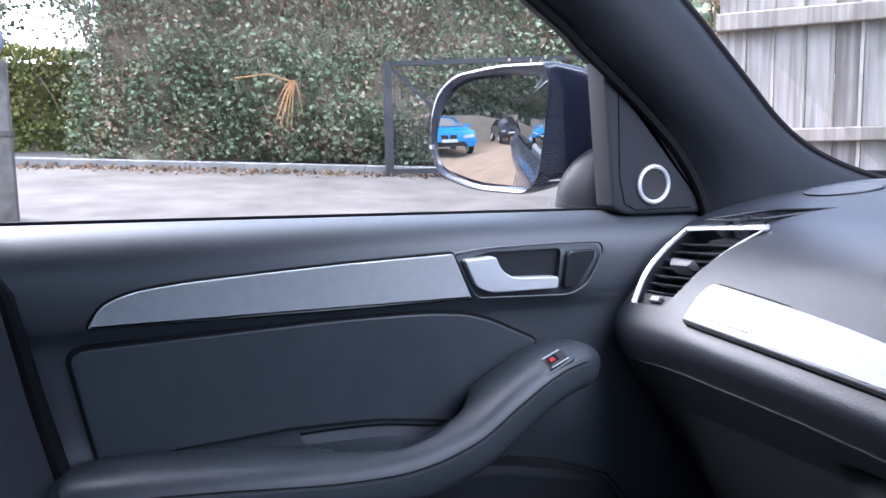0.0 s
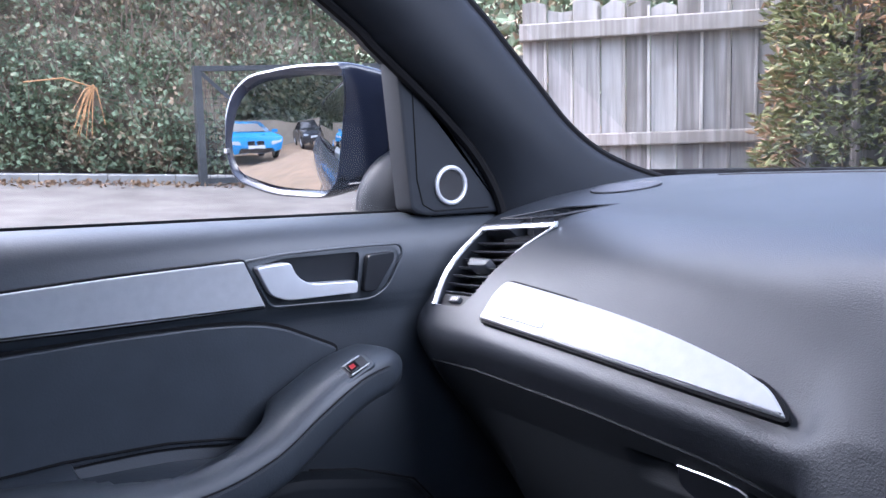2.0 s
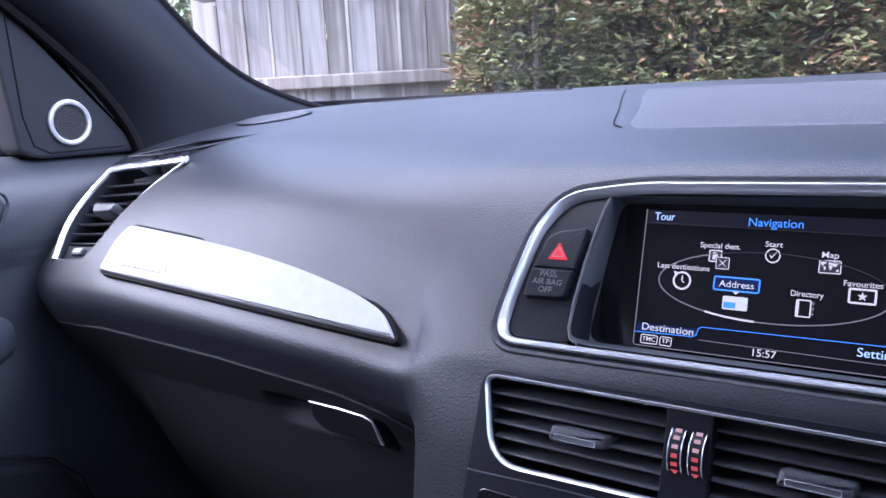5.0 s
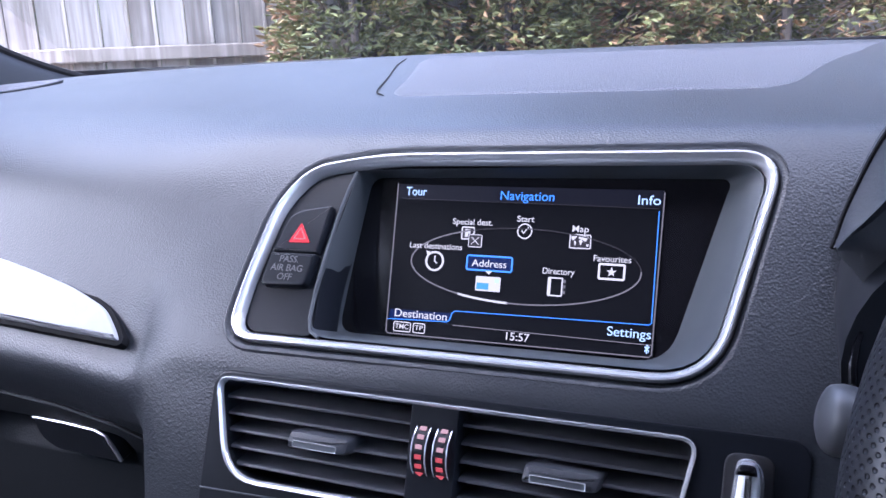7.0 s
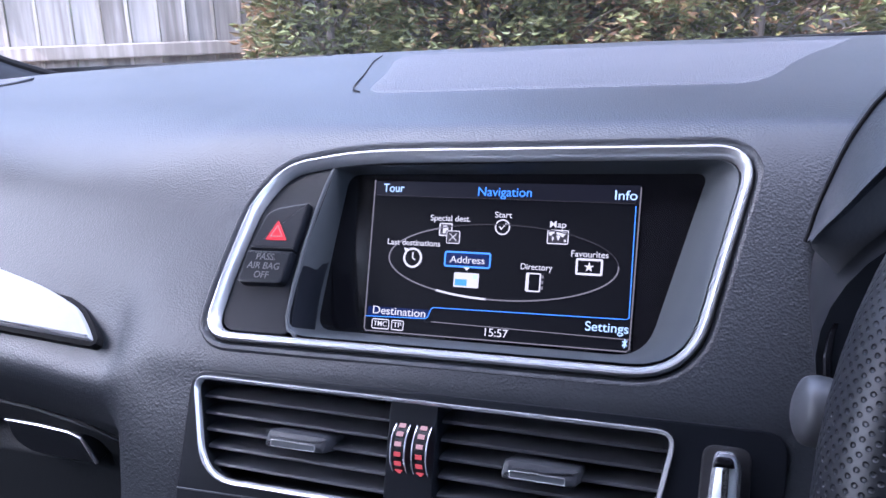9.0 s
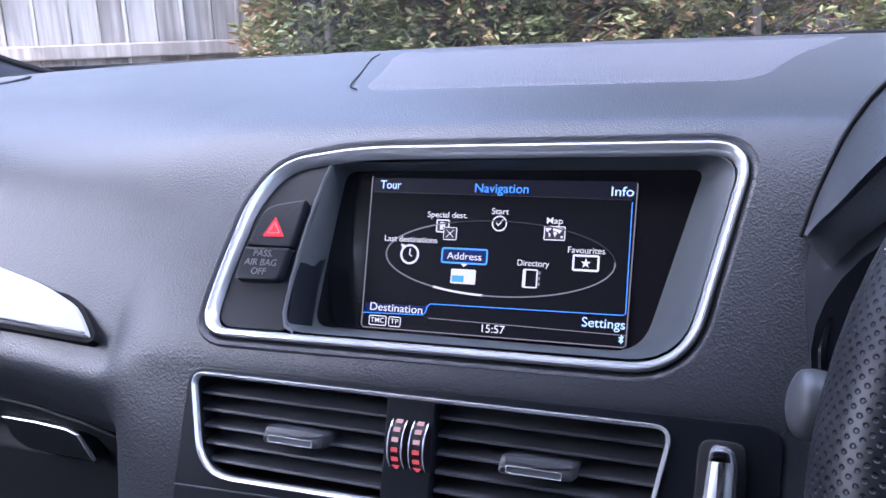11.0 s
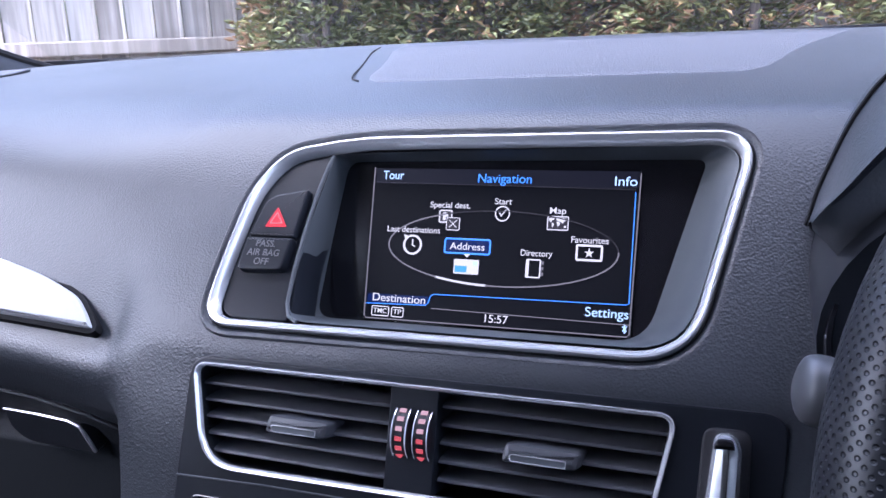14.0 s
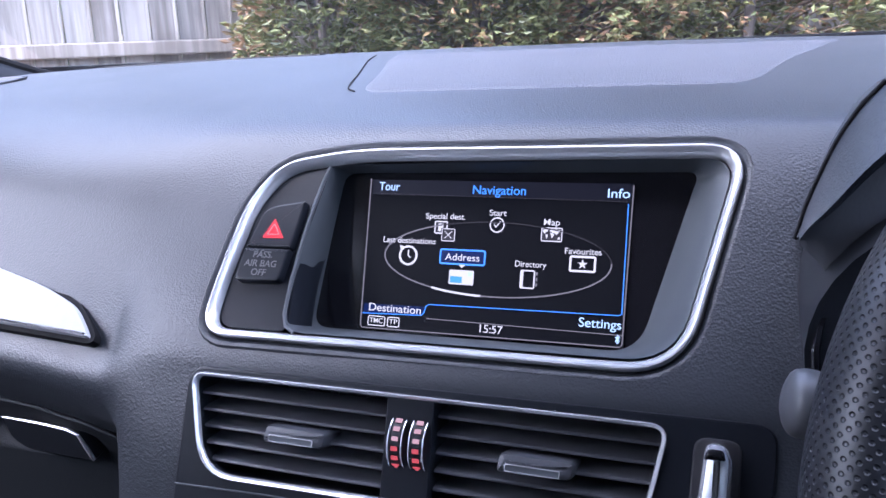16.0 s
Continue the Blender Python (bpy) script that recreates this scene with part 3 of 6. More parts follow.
# special destinations: a pump and crossed cutlery
icon_mark(rect(-0.0334, -0.0270, 0.0134, 0.0194), GREY, 0.0003)
icon_box(-0.0338, -0.0266, 0.0130, 0.0197, 0.0004)
icon_mark(rect(-0.0318, -0.0300, 0.0142, 0.0186))
icon_mark(rect(-0.0300, -0.0288, 0.0160, 0.0184))
part("icon_mark", slab(rect(-0.0290, -0.0218, 0.0090, 0.0154), SCREEN, 0.0004, 0.0006), GREY, display)
icon_box(-0.0291, -0.0217, 0.0089, 0.0155, 0.0004)
for k in (-1, 1):
    part("icon_mark", slab([(-0.0254 - k * 0.0022 - 0.0003, 0.0101), (-0.0254 - k * 0.0022 + 0.0003, 0.0101), (-0.0254 + k * 0.0022 + 0.0003, 0.0143), (-0.0254 + k * 0.0022 - 0.0003, 0.0143)], SCREEN, 0.0004, 0.0008), SOFT, display)
# map: a world chart in a frame
icon_mark(rect(0.0289, 0.0395, 0.0114, 0.0180), GREY, 0.0003)
icon_box(0.0286, 0.0398, 0.0111, 0.0183, 0.0003)
icon_mark([(0.0293, 0.0174), (0.0292, 0.0164), (0.0304, 0.0150), (0.0310, 0.0160), (0.0322, 0.0168), (0.0320, 0.0176)])
icon_mark([(0.0308, 0.0148), (0.0314, 0.0122), (0.0322, 0.0140), (0.0316, 0.0149)])
icon_mark([(0.0334, 0.0176), (0.0332, 0.0163), (0.0345, 0.0158), (0.0358, 0.0154), (0.0368, 0.0146), (0.0378, 0.0158), (0.0390, 0.0172), (0.0362, 0.0178)])
icon_mark([(0.0334, 0.0155), (0.0344, 0.0126), (0.0356, 0.0148), (0.0348, 0.0156)])
icon_mark(rect(0.0376, 0.0388, 0.0122, 0.0134))
# favourites: a star in a heavy frame
icon_box(0.0454, 0.0586, -0.0043, 0.0034, 0.0006)
icon_mark([(0.0520 + (0.0028 if k % 2 == 0 else 0.0011) * math.sin(k * math.pi / 5), -0.0006 + (0.0028 if k % 2 == 0 else 0.0011) * math.cos(k * math.pi / 5)) for k in range(10)][::-1])
# address: an envelope with a stamp, the picked entry above it
icon_mark(rounded(rect(-0.0230, -0.0084, -0.0156, -0.0074), 0.0008))
part("icon_mark", slab(rect(-0.0222, -0.0152, -0.0147, -0.0111), SCREEN, 0.0004, 0.0007), BLUE, display)
part("icon_mark", slab(rect(-0.0117, -0.0093, -0.0106, -0.0083), SCREEN, 0.0004, 0.0007), STEEL_BLUE, display)
part("picked_entry", slab(rect(-0.0288, -0.0031, -0.0038, 0.0036), SCREEN, 0.0002, 0.0003), NAVY, display)
screen_ring("selection_box", rounded(rect(-0.0292, -0.0027, -0.0041, 0.0039), 0.0012), 0.0005, BLUE)
icon_mark([(-0.0178, -0.0044), (-0.0158, -0.0062), (-0.0138, -0.0044)])
# directory: a book with index tabs
icon_box(0.0186, 0.0262, -0.0151, -0.0056, 0.0004)
icon_mark(rect(0.0184, 0.0200, -0.0151, -0.0056))
for k in range(3):
    icon_mark(rect(0.0268, 0.0280, -0.0080 - k * 0.0030, -0.0062 - k * 0.0030), LINE)
for u, text, w in ((-0.0656, "TMC", 0.0084), (-0.0549, "TP", 0.0050)):
    icon_box(u - w * 0.5 - 0.0011, u + w * 0.5 + 0.0011, -0.0423, -0.0370, 0.0003, SOFT, 0.001)
    lettering("status", text, 0.0040, screen_at(u, -0.0396), SOFT, display, width=w)
screen_line("link_mark", [(0.0716, -0.0376), (0.0738, -0.0398), (0.0727, -0.0410), (0.0727, -0.0364), (0.0738, -0.0376), (0.0716, -0.0400)], 0.0003, STEEL_BLUE)

# switches beside the screen
haz = part("hazard_switch", slab(rounded([(-0.1368, 0.0512, 0.001), (-0.1074, 0.0514, 0.001), (-0.1055, 0.0814, 0.002), (-0.1255, 0.0776, 0.006), (-0.1318, 0.0735, 0.006)]), FRAME, -0.006, 0.0012, 0.0012), SATIN_BLACK, dash, "black hazard light switch with a red triangle")
RED = glow("red_symbol", (0.9, 0.035, 0.05), 1.4)
tri = [(-0.1274, 0.0568), (-0.1134, 0.0571), (-0.1222, 0.0692)]
part("red_triangle", slab(rounded(tri, 0.0008), FRAME, 0.001, 0.0016), RED, haz)
bm = bmesh.new()
for a, b in ((0, 1), (1, 2), (2, 0)):
    c = Vector((-0.1208, 0.0615))
    p, q = c + (Vector(tri[a]) - c) * 0.55, c + (Vector(tri[b]) - c) * 0.55
    sweep(bm, [FRAME @ Vector((*p, 0.0017)), FRAME @ Vector((*q, 0.0017))], circle(0.00035, 6), up=(0, -0.8, 0.6))
part("triangle_lines", bm, glow("pink_line", (1, 0.4, 0.4), 0.8), haz)
airbag = part("airbag_lamp", slab(rounded([(-0.1385, 0.0300, 0.004), (-0.1092, 0.0310, 0.004), (-0.1074, 0.0505, 0.001), (-0.1370, 0.0501, 0.001)]), FRAME, -0.006, 0.0019, 0.0014), SATIN_BLACK, dash, "black passenger airbag lamp")
FAINT = mat("faint_lettering", (0.085, 0.085, 0.09), 0.5)
for k, w in enumerate(("PASS.", "AIR BAG", "OFF")):
    lettering("words", w, 0.0056, FRAME @ Matrix.Translation((-0.1232, 0.0460 - k * 0.0054, 0.0016)), FAINT, airbag)

# centre vents
PLATE = [(-0.1530, 0.0070, 0.012), (0.1500, 0.0100, 0.014), (0.1490, -0.015, 0.02), (0.138, -0.125, 0.004), (-0.1575, -0.125, 0.004)]
bm = slab(rounded(PLATE), VENTC, -0.03, 0.0030, 0.001)
plate = part("vent_plate", bm, SATIN_BLACK, dash, "black plate round the centre vents")
carve(plate, [obj("cut", slab(VENTC_OUT, VENTC, -0.05, 0.04), BLACK)])
part("lower_line", sweep(bmesh.new(), [VENTC @ Vector((x, v, 0.0030)) for x, v in ((-0.155, -0.0580), (-0.1, -0.0560), (0.0, -0.0550), (0.14, -0.0540))], circle(0.0005, 6), up=(0, -1, 0.3)), WELL, dash)
part("lower_slot", slab(rounded([(-0.145, -0.0665), (0.12, -0.0655), (0.12, -0.11), (-0.145, -0.11)], 0.006), VENTC, -0.004, 0.0036, 0.0008), GLOSS, dash, "gloss panel under the vents")
part("vent_chrome", bead(bmesh.new(), VENTC_OUT[::-1], VENTC, 0.0013, 0.0016, 0.0032), CHROME, dash, "thin chrome line round the vents")
part("vent_back", slab(VENTC_OUT, VENTC, -0.049, -0.046), DEEP, dash)
part("vent_divider", slab([(-0.0328, -0.0475), (-0.0071, -0.0475), (-0.0071, 0.0026), (-0.0328, 0.0026)], VENTC, -0.04, 0.0020, 0.0008), SATIN_BLACK, dash)
SLAT = mat("slat_plastic", (0.048, 0.051, 0.058), 0.42, var=0.06, scale=40)
for lo, hi, first in ((-0.1475, -0.0335, -0.0060), (-0.0065, 0.1015, -0.0030)):
    for k in range(5):
        v = first - k * 0.0089
        a, b = lo + (max(0, k - 2) * 0.0032 if lo < -0.1 else 0.0), hi - (0.0 if hi < 0 else k * 0.0017)
        f = bmesh.new()
        sweep(f, [VENTC @ Vector((a, v, -0.010)), VENTC @ Vector((b, v, -0.010))], [(-0.012, -0.0008), (0.004, -0.0016), (0.0070, -0.0011), (0.0074, -0.0003), (0.0068, 0.0005), (0.003, 0.0010), (-0.012, 0.0007)], up=(0, 0.33 - 0.25, 0.94))
        part("slat", f, SLAT, dash)
    for k in range(7):
        u = lo + (hi - lo) * (k + 0.5) / 7
        f = slab([(u - 0.0005, -0.046), (u + 0.0005, -0.046), (u + 0.0005, -0.001), (u - 0.0005, -0.001)], VENTC, -0.046, -0.026)
        part("upright_vane", f, DEEP, dash)
for cx, cv in ((-0.0833, -0.0240), (0.0453, -0.0215)):
    kb = part("vent_tab", slab(rounded([(cx - 0.0190, cv - 0.0048), (cx + 0.0175, cv - 0.0042), (cx + 0.0190, cv + 0.0045), (cx - 0.0170, cv + 0.0048)], 0.003), VENTC, -0.014, 0.005, 0.0028), SLAT, dash, "grey vent tab with a bright line")
    part("inlay", slab(rounded(rect(cx - 0.0138, cx + 0.0122, cv - 0.0034, cv - 0.0002), 0.0008), VENTC, 0.003, 0.0056, 0.0003), WELL, kb)
    part("bright_line", ring(bmesh.new(), rounded(rect(cx - 0.0138, cx + 0.0122, cv - 0.0034, cv - 0.0002), 0.0008), VENTC, 0.00032, 0.0004, 0.0056), CHROME, kb)
RIB, RIB_PALE = glow("thumbwheel_red", (0.85, 0.12, 0.13), 0.9), glow("thumbwheel_pink", (0.9, 0.52, 0.52), 0.9)
for cu in (-0.0249, -0.0136):
    wm = VENTC @ Matrix.Translation((cu, -0.0195, -0.0095))
    w = []
    for i in range(13):
        a = radians(-62 + i * 124 / 12)
        w.append([wm @ Vector((s * 0.0036, 0.0155 * math.sin(a), 0.0165 * math.cos(a))) for s in (-1, -0.8, 0.8, 1)])
    tw = part("thumbwheel", loft(w), BLACK, dash, "ribbed black and chrome thumbwheel with red marks")
    for s in (-1, 1):
        part("rim", sweep(bmesh.new(), [wm @ Vector((s * 0.0037, 0.0157 * math.sin(radians(a)), 0.0168 * math.cos(radians(a)))) for a in range(-58, 59, 8)], circle(0.0004, 6), up=(1, 0, 0)), CHROME, tw)
    for i, a in enumerate((-44, -25, -8, 9, 26, 42)):
        mm = wm @ pose(0, 0, 0, -a, 0, 0) @ Matrix.Translation((0, 0, 0.0162))
        o = [(-0.0017, -0.0011), (0.0017, -0.0011), (0.0017, 0.0011), (-0.0017, 0.0011)] if i else [(-0.002, 0.0014), (0.0, -0.0016), (0.002, 0.0014)][::-1]
        part("red_mark", slab(o, mm, 0.0, 0.0006), RIB if i < 3 else RIB_PALE, tw)

# key slot at the driver's side
KEY = VENTC @ Matrix.Translation((0.1235, -0.0105, 0))
part("slot", slab(rounded([(-0.011, -0.06), (0.011, -0.06), (0.012, 0.012), (-0.008, 0.012)], 0.006), KEY, -0.006, 0.0038, 0.001), DEEP, dash)
kk = thing("key_fob", (0.1235, -0.1, 0.93), "chrome-edged car key standing in its slot", "key")
part("fob", slab(rounded([(-0.0090, -0.055, 0.004), (0.0065, -0.055, 0.004), (0.0082, 0.004, 0.006), (0.0050, 0.0100, 0.004), (-0.0030, 0.0100, 0.006)], seg=7), KEY, -0.004, 0.0135, 0.0055), CHROME, kk, "polished chrome head")
part("cap", slab(rounded([(-0.0035, 0.0040, 0.001), (0.0055, 0.0042, 0.001), (0.0045, 0.0085, 0.002), (-0.0020, 0.0085, 0.003)]), KEY, 0.009, 0.0142, 0.0015), GLOSS, kk, "gloss black cap")

# end vent
part("vent_back", slab(grow(VENTL_OUT, -0.0005), VENTL, -0.039, -0.036), DEEP, dash)
part("vent_chrome", sweep(bmesh.new(), [VENTL @ Vector((p[0], p[1], 0.003)) for p in spline([(0.004, -0.002, 0), (-0.0085, 0.044, 0), (-0.003, 0.080, 0), (0.014, 0.1165, 0)], 6)] + [VENTL @ Vector((0.05, 0.1168, 0.003)), VENTL @ Vector((0.136, 0.1165, 0.002))], circle(0.0042, 10, 1.0, 0.7), up=(0.1, -0.7, 0.7)), CHROME, dash, "wide chrome edge of the end vent")
part("vent_line", sweep(bmesh.new(), [VENTL @ Vector((p[0], p[1], 0.001)) for p in spline([(0.136, 0.116, 0), (0.1015, 0.086, 0), (0.078, 0.050, 0), (0.069, 0.017, 0), (0.057, -0.004, 0), (0.004, -0.001, 0)], 6)], circle(0.0015, 8), up=(0.1, -0.7, 0.7)), SATIN, dash)
for k in range(7):
    v = 0.024 + k * 0.0125
    lo = float(np.interp(v, [0, 0.044, 0.08, 0.117], [0.002, -0.008, -0.003, 0.014])) + 0.004
    hi = float(np.interp(v, [-0.005, 0.017, 0.05, 0.086, 0.1165], [0.058, 0.069, 0.078, 0.1015, 0.137])) - 0.002
    f = sweep(bmesh.new(), [VENTL @ Vector((lo, v + 0.003, -0.012)), VENTL @ Vector((hi, v - 0.003, -0.009))], [(-0.016, -0.0007), (0.007, -0.0014), (0.0085, 0.0), (0.007, 0.0008), (-0.016, 0.0007)], up=(0, 0.35, 0.94))
    part("slat", f, SLAT, dash)
part("vent_tab", slab(rounded([(0.026, 0.056), (0.058, 0.055), (0.062, 0.066), (0.022, 0.070)], 0.004), VENTL, -0.012, 0.006, 0.003), SLAT, dash, "dark end vent tab")
part("vent_foot", slab(rounded([(0.006, 0.001), (0.057, -0.002), (0.067, 0.016), (0.002, 0.020)], 0.003), VENTL, -0.03, -0.004, 0.001), BLACK, dash)
part("thumbwheel", slab(rounded([(0.022, 0.006), (0.040, 0.005), (0.041, 0.013), (0.023, 0.014)], 0.002), VENTL, -0.01, 0.001, 0.001), WELL, dash, "small grey thumbwheel with pale marks")
bm = bmesh.new()
for k in range(3):
    prism(bm, [(0.026 + k * 0.0045, 0.0075), (0.0285 + k * 0.0045, 0.0073), (0.029 + k * 0.0045, 0.0118), (0.0265 + k * 0.0045, 0.012)], VENTL, 0.001, 0.0014)
part("thumbwheel_marks", bm, mat("pale_marks", (0.5, 0.45, 0.46), 0.5), dash)

# slot vent and speaker grilles on the dash top
part("slot_back", slab(SLOT_OUT, SLOT, -0.03, -0.026), DEEP, dash)
part("slot_rim", ring(bmesh.new(), SLOT_OUT, SLOT, 0.0022, 0.0016, 0.0), BLACK, dash)
for k in range(6):
    t = (k + 0.6) / 6
    a, b = Vector((-0.040, -0.030)).lerp(Vector((0.040, 0.058)), t) + Vector((0.013, -0.006)), Vector((-0.044, -0.022)).lerp(Vector((0.03, 0.052)), t) - Vector((0.008, 0))
    f = slab([(a.x - 0.0007, a.y), (a.x + 0.0007, a.y), (b.x + 0.0007, b.y), (b.x - 0.0007, b.y)], SLOT, -0.025, -0.001)
    part("slot_vane", f, SLAT, dash)


def top_point(x, y, e=0.0):
    return Vector((x, y, dash_z(x, y) + e))


GRILLE = mat("speaker_grille", (0.044, 0.046, 0.055), 0.55, var=0.05, scale=30, bump=0.5, bump_scale=700)
ell = [(-0.645 + 0.042 * math.cos(a) - 0.006 * math.sin(a), 0.217 + 0.046 * math.sin(a) + 0.01 * math.cos(a)) for a in np.linspace(0, 2 * math.pi, 33)[:-1]]
bm = loft([[top_point(x, y, -0.01) for x, y in ell], [top_point(x, y, 0.0022) for x, y in ell], [top_point(-0.645 + (x + 0.645) * 0.9, 0.217 + (y - 0.217) * 0.9, 0.003) for x, y in ell]], close_u=True)
part("corner_grille", bm, GRILLE, dash, "oval speaker grille set in the dash top")
part("grille_rim", sweep(bmesh.new(), [top_point(x, y, 0.0022) for x, y in ell], circle(0.0010, 6), closed=True), DASH, dash)
cg = [(-0.136, 0.098), (-0.150, 0.116), (-0.172, 0.18), (-0.205, 0.27), (-0.226, 0.33)]
L = spline([(x, y, 0) for x, y in cg], 5)
rows = [[top_point(p.x + (-2 * p.x) * k / 16, p.y, 0.0014 if 0 < k < 16 else -0.004) for k in range(17)] for p in L]
rows = [[Vector((q.x, q.y - 0.006, q.z - 0.004)) for q in rows[0]]] + rows
part("centre_grille", loft(rows), GRILLE, dash, "broad fine-pierced grille panel in the dash top")
part("grille_seam", sweep(bmesh.new(), [top_point(p.x, p.y, 0.0012) for p in L], circle(0.0006, 6)), RUBBER, dash)
part("demister_slot", sweep(bmesh.new(), [top_point(x, y, 0.0008) for x, y in ((-0.60, 0.36), (-0.52, 0.375), (-0.42, 0.385), (-0.32, 0.39))], [(-0.008, -0.002), (0.008, -0.002), (0.007, 0.0012), (-0.007, 0.0012)]), BLACK, dash, "long black demister slot")
part("rear_shade", loft([[(x, 0.445 + 0.115 * (1 - (x / 0.75) ** 2) + d, z) for x in np.linspace(-0.80, 0.80, 44)] for d, z in ((0.0, 1.135), (0.0, 1.1560), (0.02, 1.157), (0.05, 1.135))]), mat("matt_black_band", (0.008, 0.008, 0.009), 0.95, var=0.1, scale=60, spec=0.05), dash, "black band under the windscreen's foot")

# ---- passenger door ----
door = thing("passenger_door", (-0.76, -0.3, 0.35), "dark grey car door with a silver strip and padded leather insert", "car door")


def sill_z(y):
    return 1.1165 - (y + 0.038) * 0.0242


SECTION = [(-0.830, -0.75), (-0.830, -0.012), (-0.812, -0.001), (-0.795, 0.001), (-0.776, -0.003), (-0.760, -0.012), (-0.748, -0.026), (-0.741, -0.045), (-0.739, -0.070), (-0.741, -0.095), (-0.748, -0.108), (-0.752, -0.125), (-0.752, -0.20), (-0.746, -0.235), (-0.742, -0.27), (-0.748, -0.33), (-0.758, -0.42), (-0.765, -0.55), (-0.77, -0.75)]


def build_door_panel():
    sm = spline([(x, 0, z) for x, z in SECTION[1:]], 4)
    rows = []
    for y in np.linspace(-0.86, 0.20, 66):
        edge = 0.0
        front = min(1.0, max(0.0, (y + 0.16) / 0.14))
        front = front * front * (3 - 2 * front)
        row = [Vector((-0.83, y, 0.36))]
        for p in sm:
            x = p.x - 0.012 * edge ** 2
            if p.z < -0.1:
                x += front * (-0.741 - x) * 0.8
            row.append(Vector((x, y, sill_z(y) + p.z)))
        rows.append(row)
    return loft(rows, close_u=True)


panel = part("panel", build_door_panel(), DOOR, door, "dark grey moulded door lining")
DP = basis((-0.735, 0, 1.0), (0, 1, 0), (0, 0, 1))
PULL_HOLE = rounded([(-0.2712, 0.0757), (-0.2365, 0.0811), (-0.1391, 0.0799), (-0.1471, 0.0309), (-0.2517, 0.0380)], 0.006)
BEZEL_OUT = rounded([(-0.2845, 0.0830, 0.004), (-0.2437, 0.0870, 0.02), (-0.1375, 0.0872, 0.02), (-0.0874, 0.0852, 0.006), (-0.0824, 0.0727, 0.008), (-0.1052, 0.0345, 0.012), (-0.1295, 0.0228, 0.012), (-0.2576, 0.0300, 0.008)])
bezel = part("handle_bezel", slab(BEZEL_OUT, DP, -0.012, 0.0030, 0.003), BLACK, door, "black bezel round the door pull")
hole = lambda: obj("cut", slab(PULL_HOLE, DP, -0.035, 0.04), BLACK)
carve(bezel, [hole()])
carve(panel, [hole()])
part("bezel_rim", ring(bmesh.new(), BEZEL_OUT, DP, 0.0016, 0.0018, 0.0), DOOR, door)
part("door_pull", slab(rounded([(-0.2740, 0.0759, 0.004), (-0.2340, 0.0775, 0.005), (-0.2270, 0.0610, 0.014), (-0.2120, 0.0510, 0.012), (-0.1500, 0.0475, 0.004), (-0.1510, 0.0335, 0.004), (-0.2400, 0.0355, 0.014), (-0.2585, 0.0430, 0.008)], seg=6), DP, -0.008, 0.0070, 0.0014), SATIN, door, "satin silver door release lever")
part("lock_tab", slab(rounded([(-0.1336, 0.0765), (-0.0972, 0.0775), (-0.0980, 0.0668), (-0.1235, 0.0318), (-0.1419, 0.0320)], 0.006), DP, -0.004, 0.0048, 0.0018), BLACK, door)
STRIP_OUT = rounded([(-0.6678, 0.0377, 0.002), (-0.6560, 0.0580, 0.014), (-0.6281, 0.0690, 0.02), (-0.5914, 0.0735, 0.03), (-0.5369, 0.0765, 0.03), (-0.4187, 0.0812, 0.03), (-0.2865, 0.0836, 0.002), (-0.2641, 0.0311, 0.002), (-0.4205, 0.0324, 0.03), (-0.5390, 0.0350, 0.03)])
part("strip_gap", slab(grow(STRIP_OUT, 0.0022), DP, -0.012, 0.0005), RUBBER, door)
part("trim_strip", slab(STRIP_OUT, DP, -0.010, 0.0040, 0.002), ALU, door, "curved brushed aluminium strip")
INSERT_OUT = rounded([(-0.6870, 0.0080, 0.008), (-0.6767, 0.0151, 0.008), (-0.5947, 0.0165, 0.03), (-0.4209, 0.0190, 0.04), (-0.3158, 0.0165, 0.04), (-0.2521, 0.0085, 0.03), (-0.1700, -0.0324, 0.012), (-0.1980, -0.0500, 0.01), (-0.2060, -0.0620, 0.01), (-0.1930, -0.0850, 0.01), (-0.2614, -0.1260, 0.03), (-0.3730, -0.1030, 0.04), (-0.4748, -0.1000, 0.04), (-0.6627, -0.1214, 0.01)])
part("insert_gap", slab(grow(INSERT_OUT, 0.0035), DP, -0.022, -0.0100), RUBBER, door)
part("insert", slab(INSERT_OUT, DP, -0.022, -0.0065, 0.0022), LEATHER, door, "black leather door insert")
arm = spline([(-0.708, -0.705, 0.884), (-0.700, -0.66, 0.884), (-0.692, -0.56, 0.877), (-0.688, -0.45, 0.866), (-0.687, -0.37, 0.866), (-0.690, -0.30, 0.883), (-0.695, -0.245, 0.913), (-0.700, -0.195, 0.938), (-0.706, -0.155, 0.947), (-0.714, -0.126, 0.944)], 10)
sc = [float(np.interp(i / (len(arm) - 1), [0, 0.04, 0.15, 0.5, 0.72, 0.9, 0.97, 1], [0.55, 0.85, 1.0, 1.05, 0.95, 0.9, 0.72, 0.3])) for i in range(len(arm))]
sec = [(0.046 * math.copysign(abs(math.cos(a)) ** 0.7, math.cos(a)), 0.031 * math.copysign(abs(math.sin(a)) ** 0.75, math.sin(a))) for a in np.linspace(0, 2 * math.pi, 49)[:-1]]


def hollow(x, y):
    """Depth of the hand hollow in the top of the armrest."""
    front = float(np.interp(y, [-0.475, -0.462, -0.435, -0.381, -0.342, -0.285, -0.265], [-0.76, -0.700, -0.674, -0.658, -0.662, -0.692, -0.74]))
    k = min(1.0, max(0.0, (front - x) / 0.024))
    return 0.020 * k * k * (3 - 2 * k)


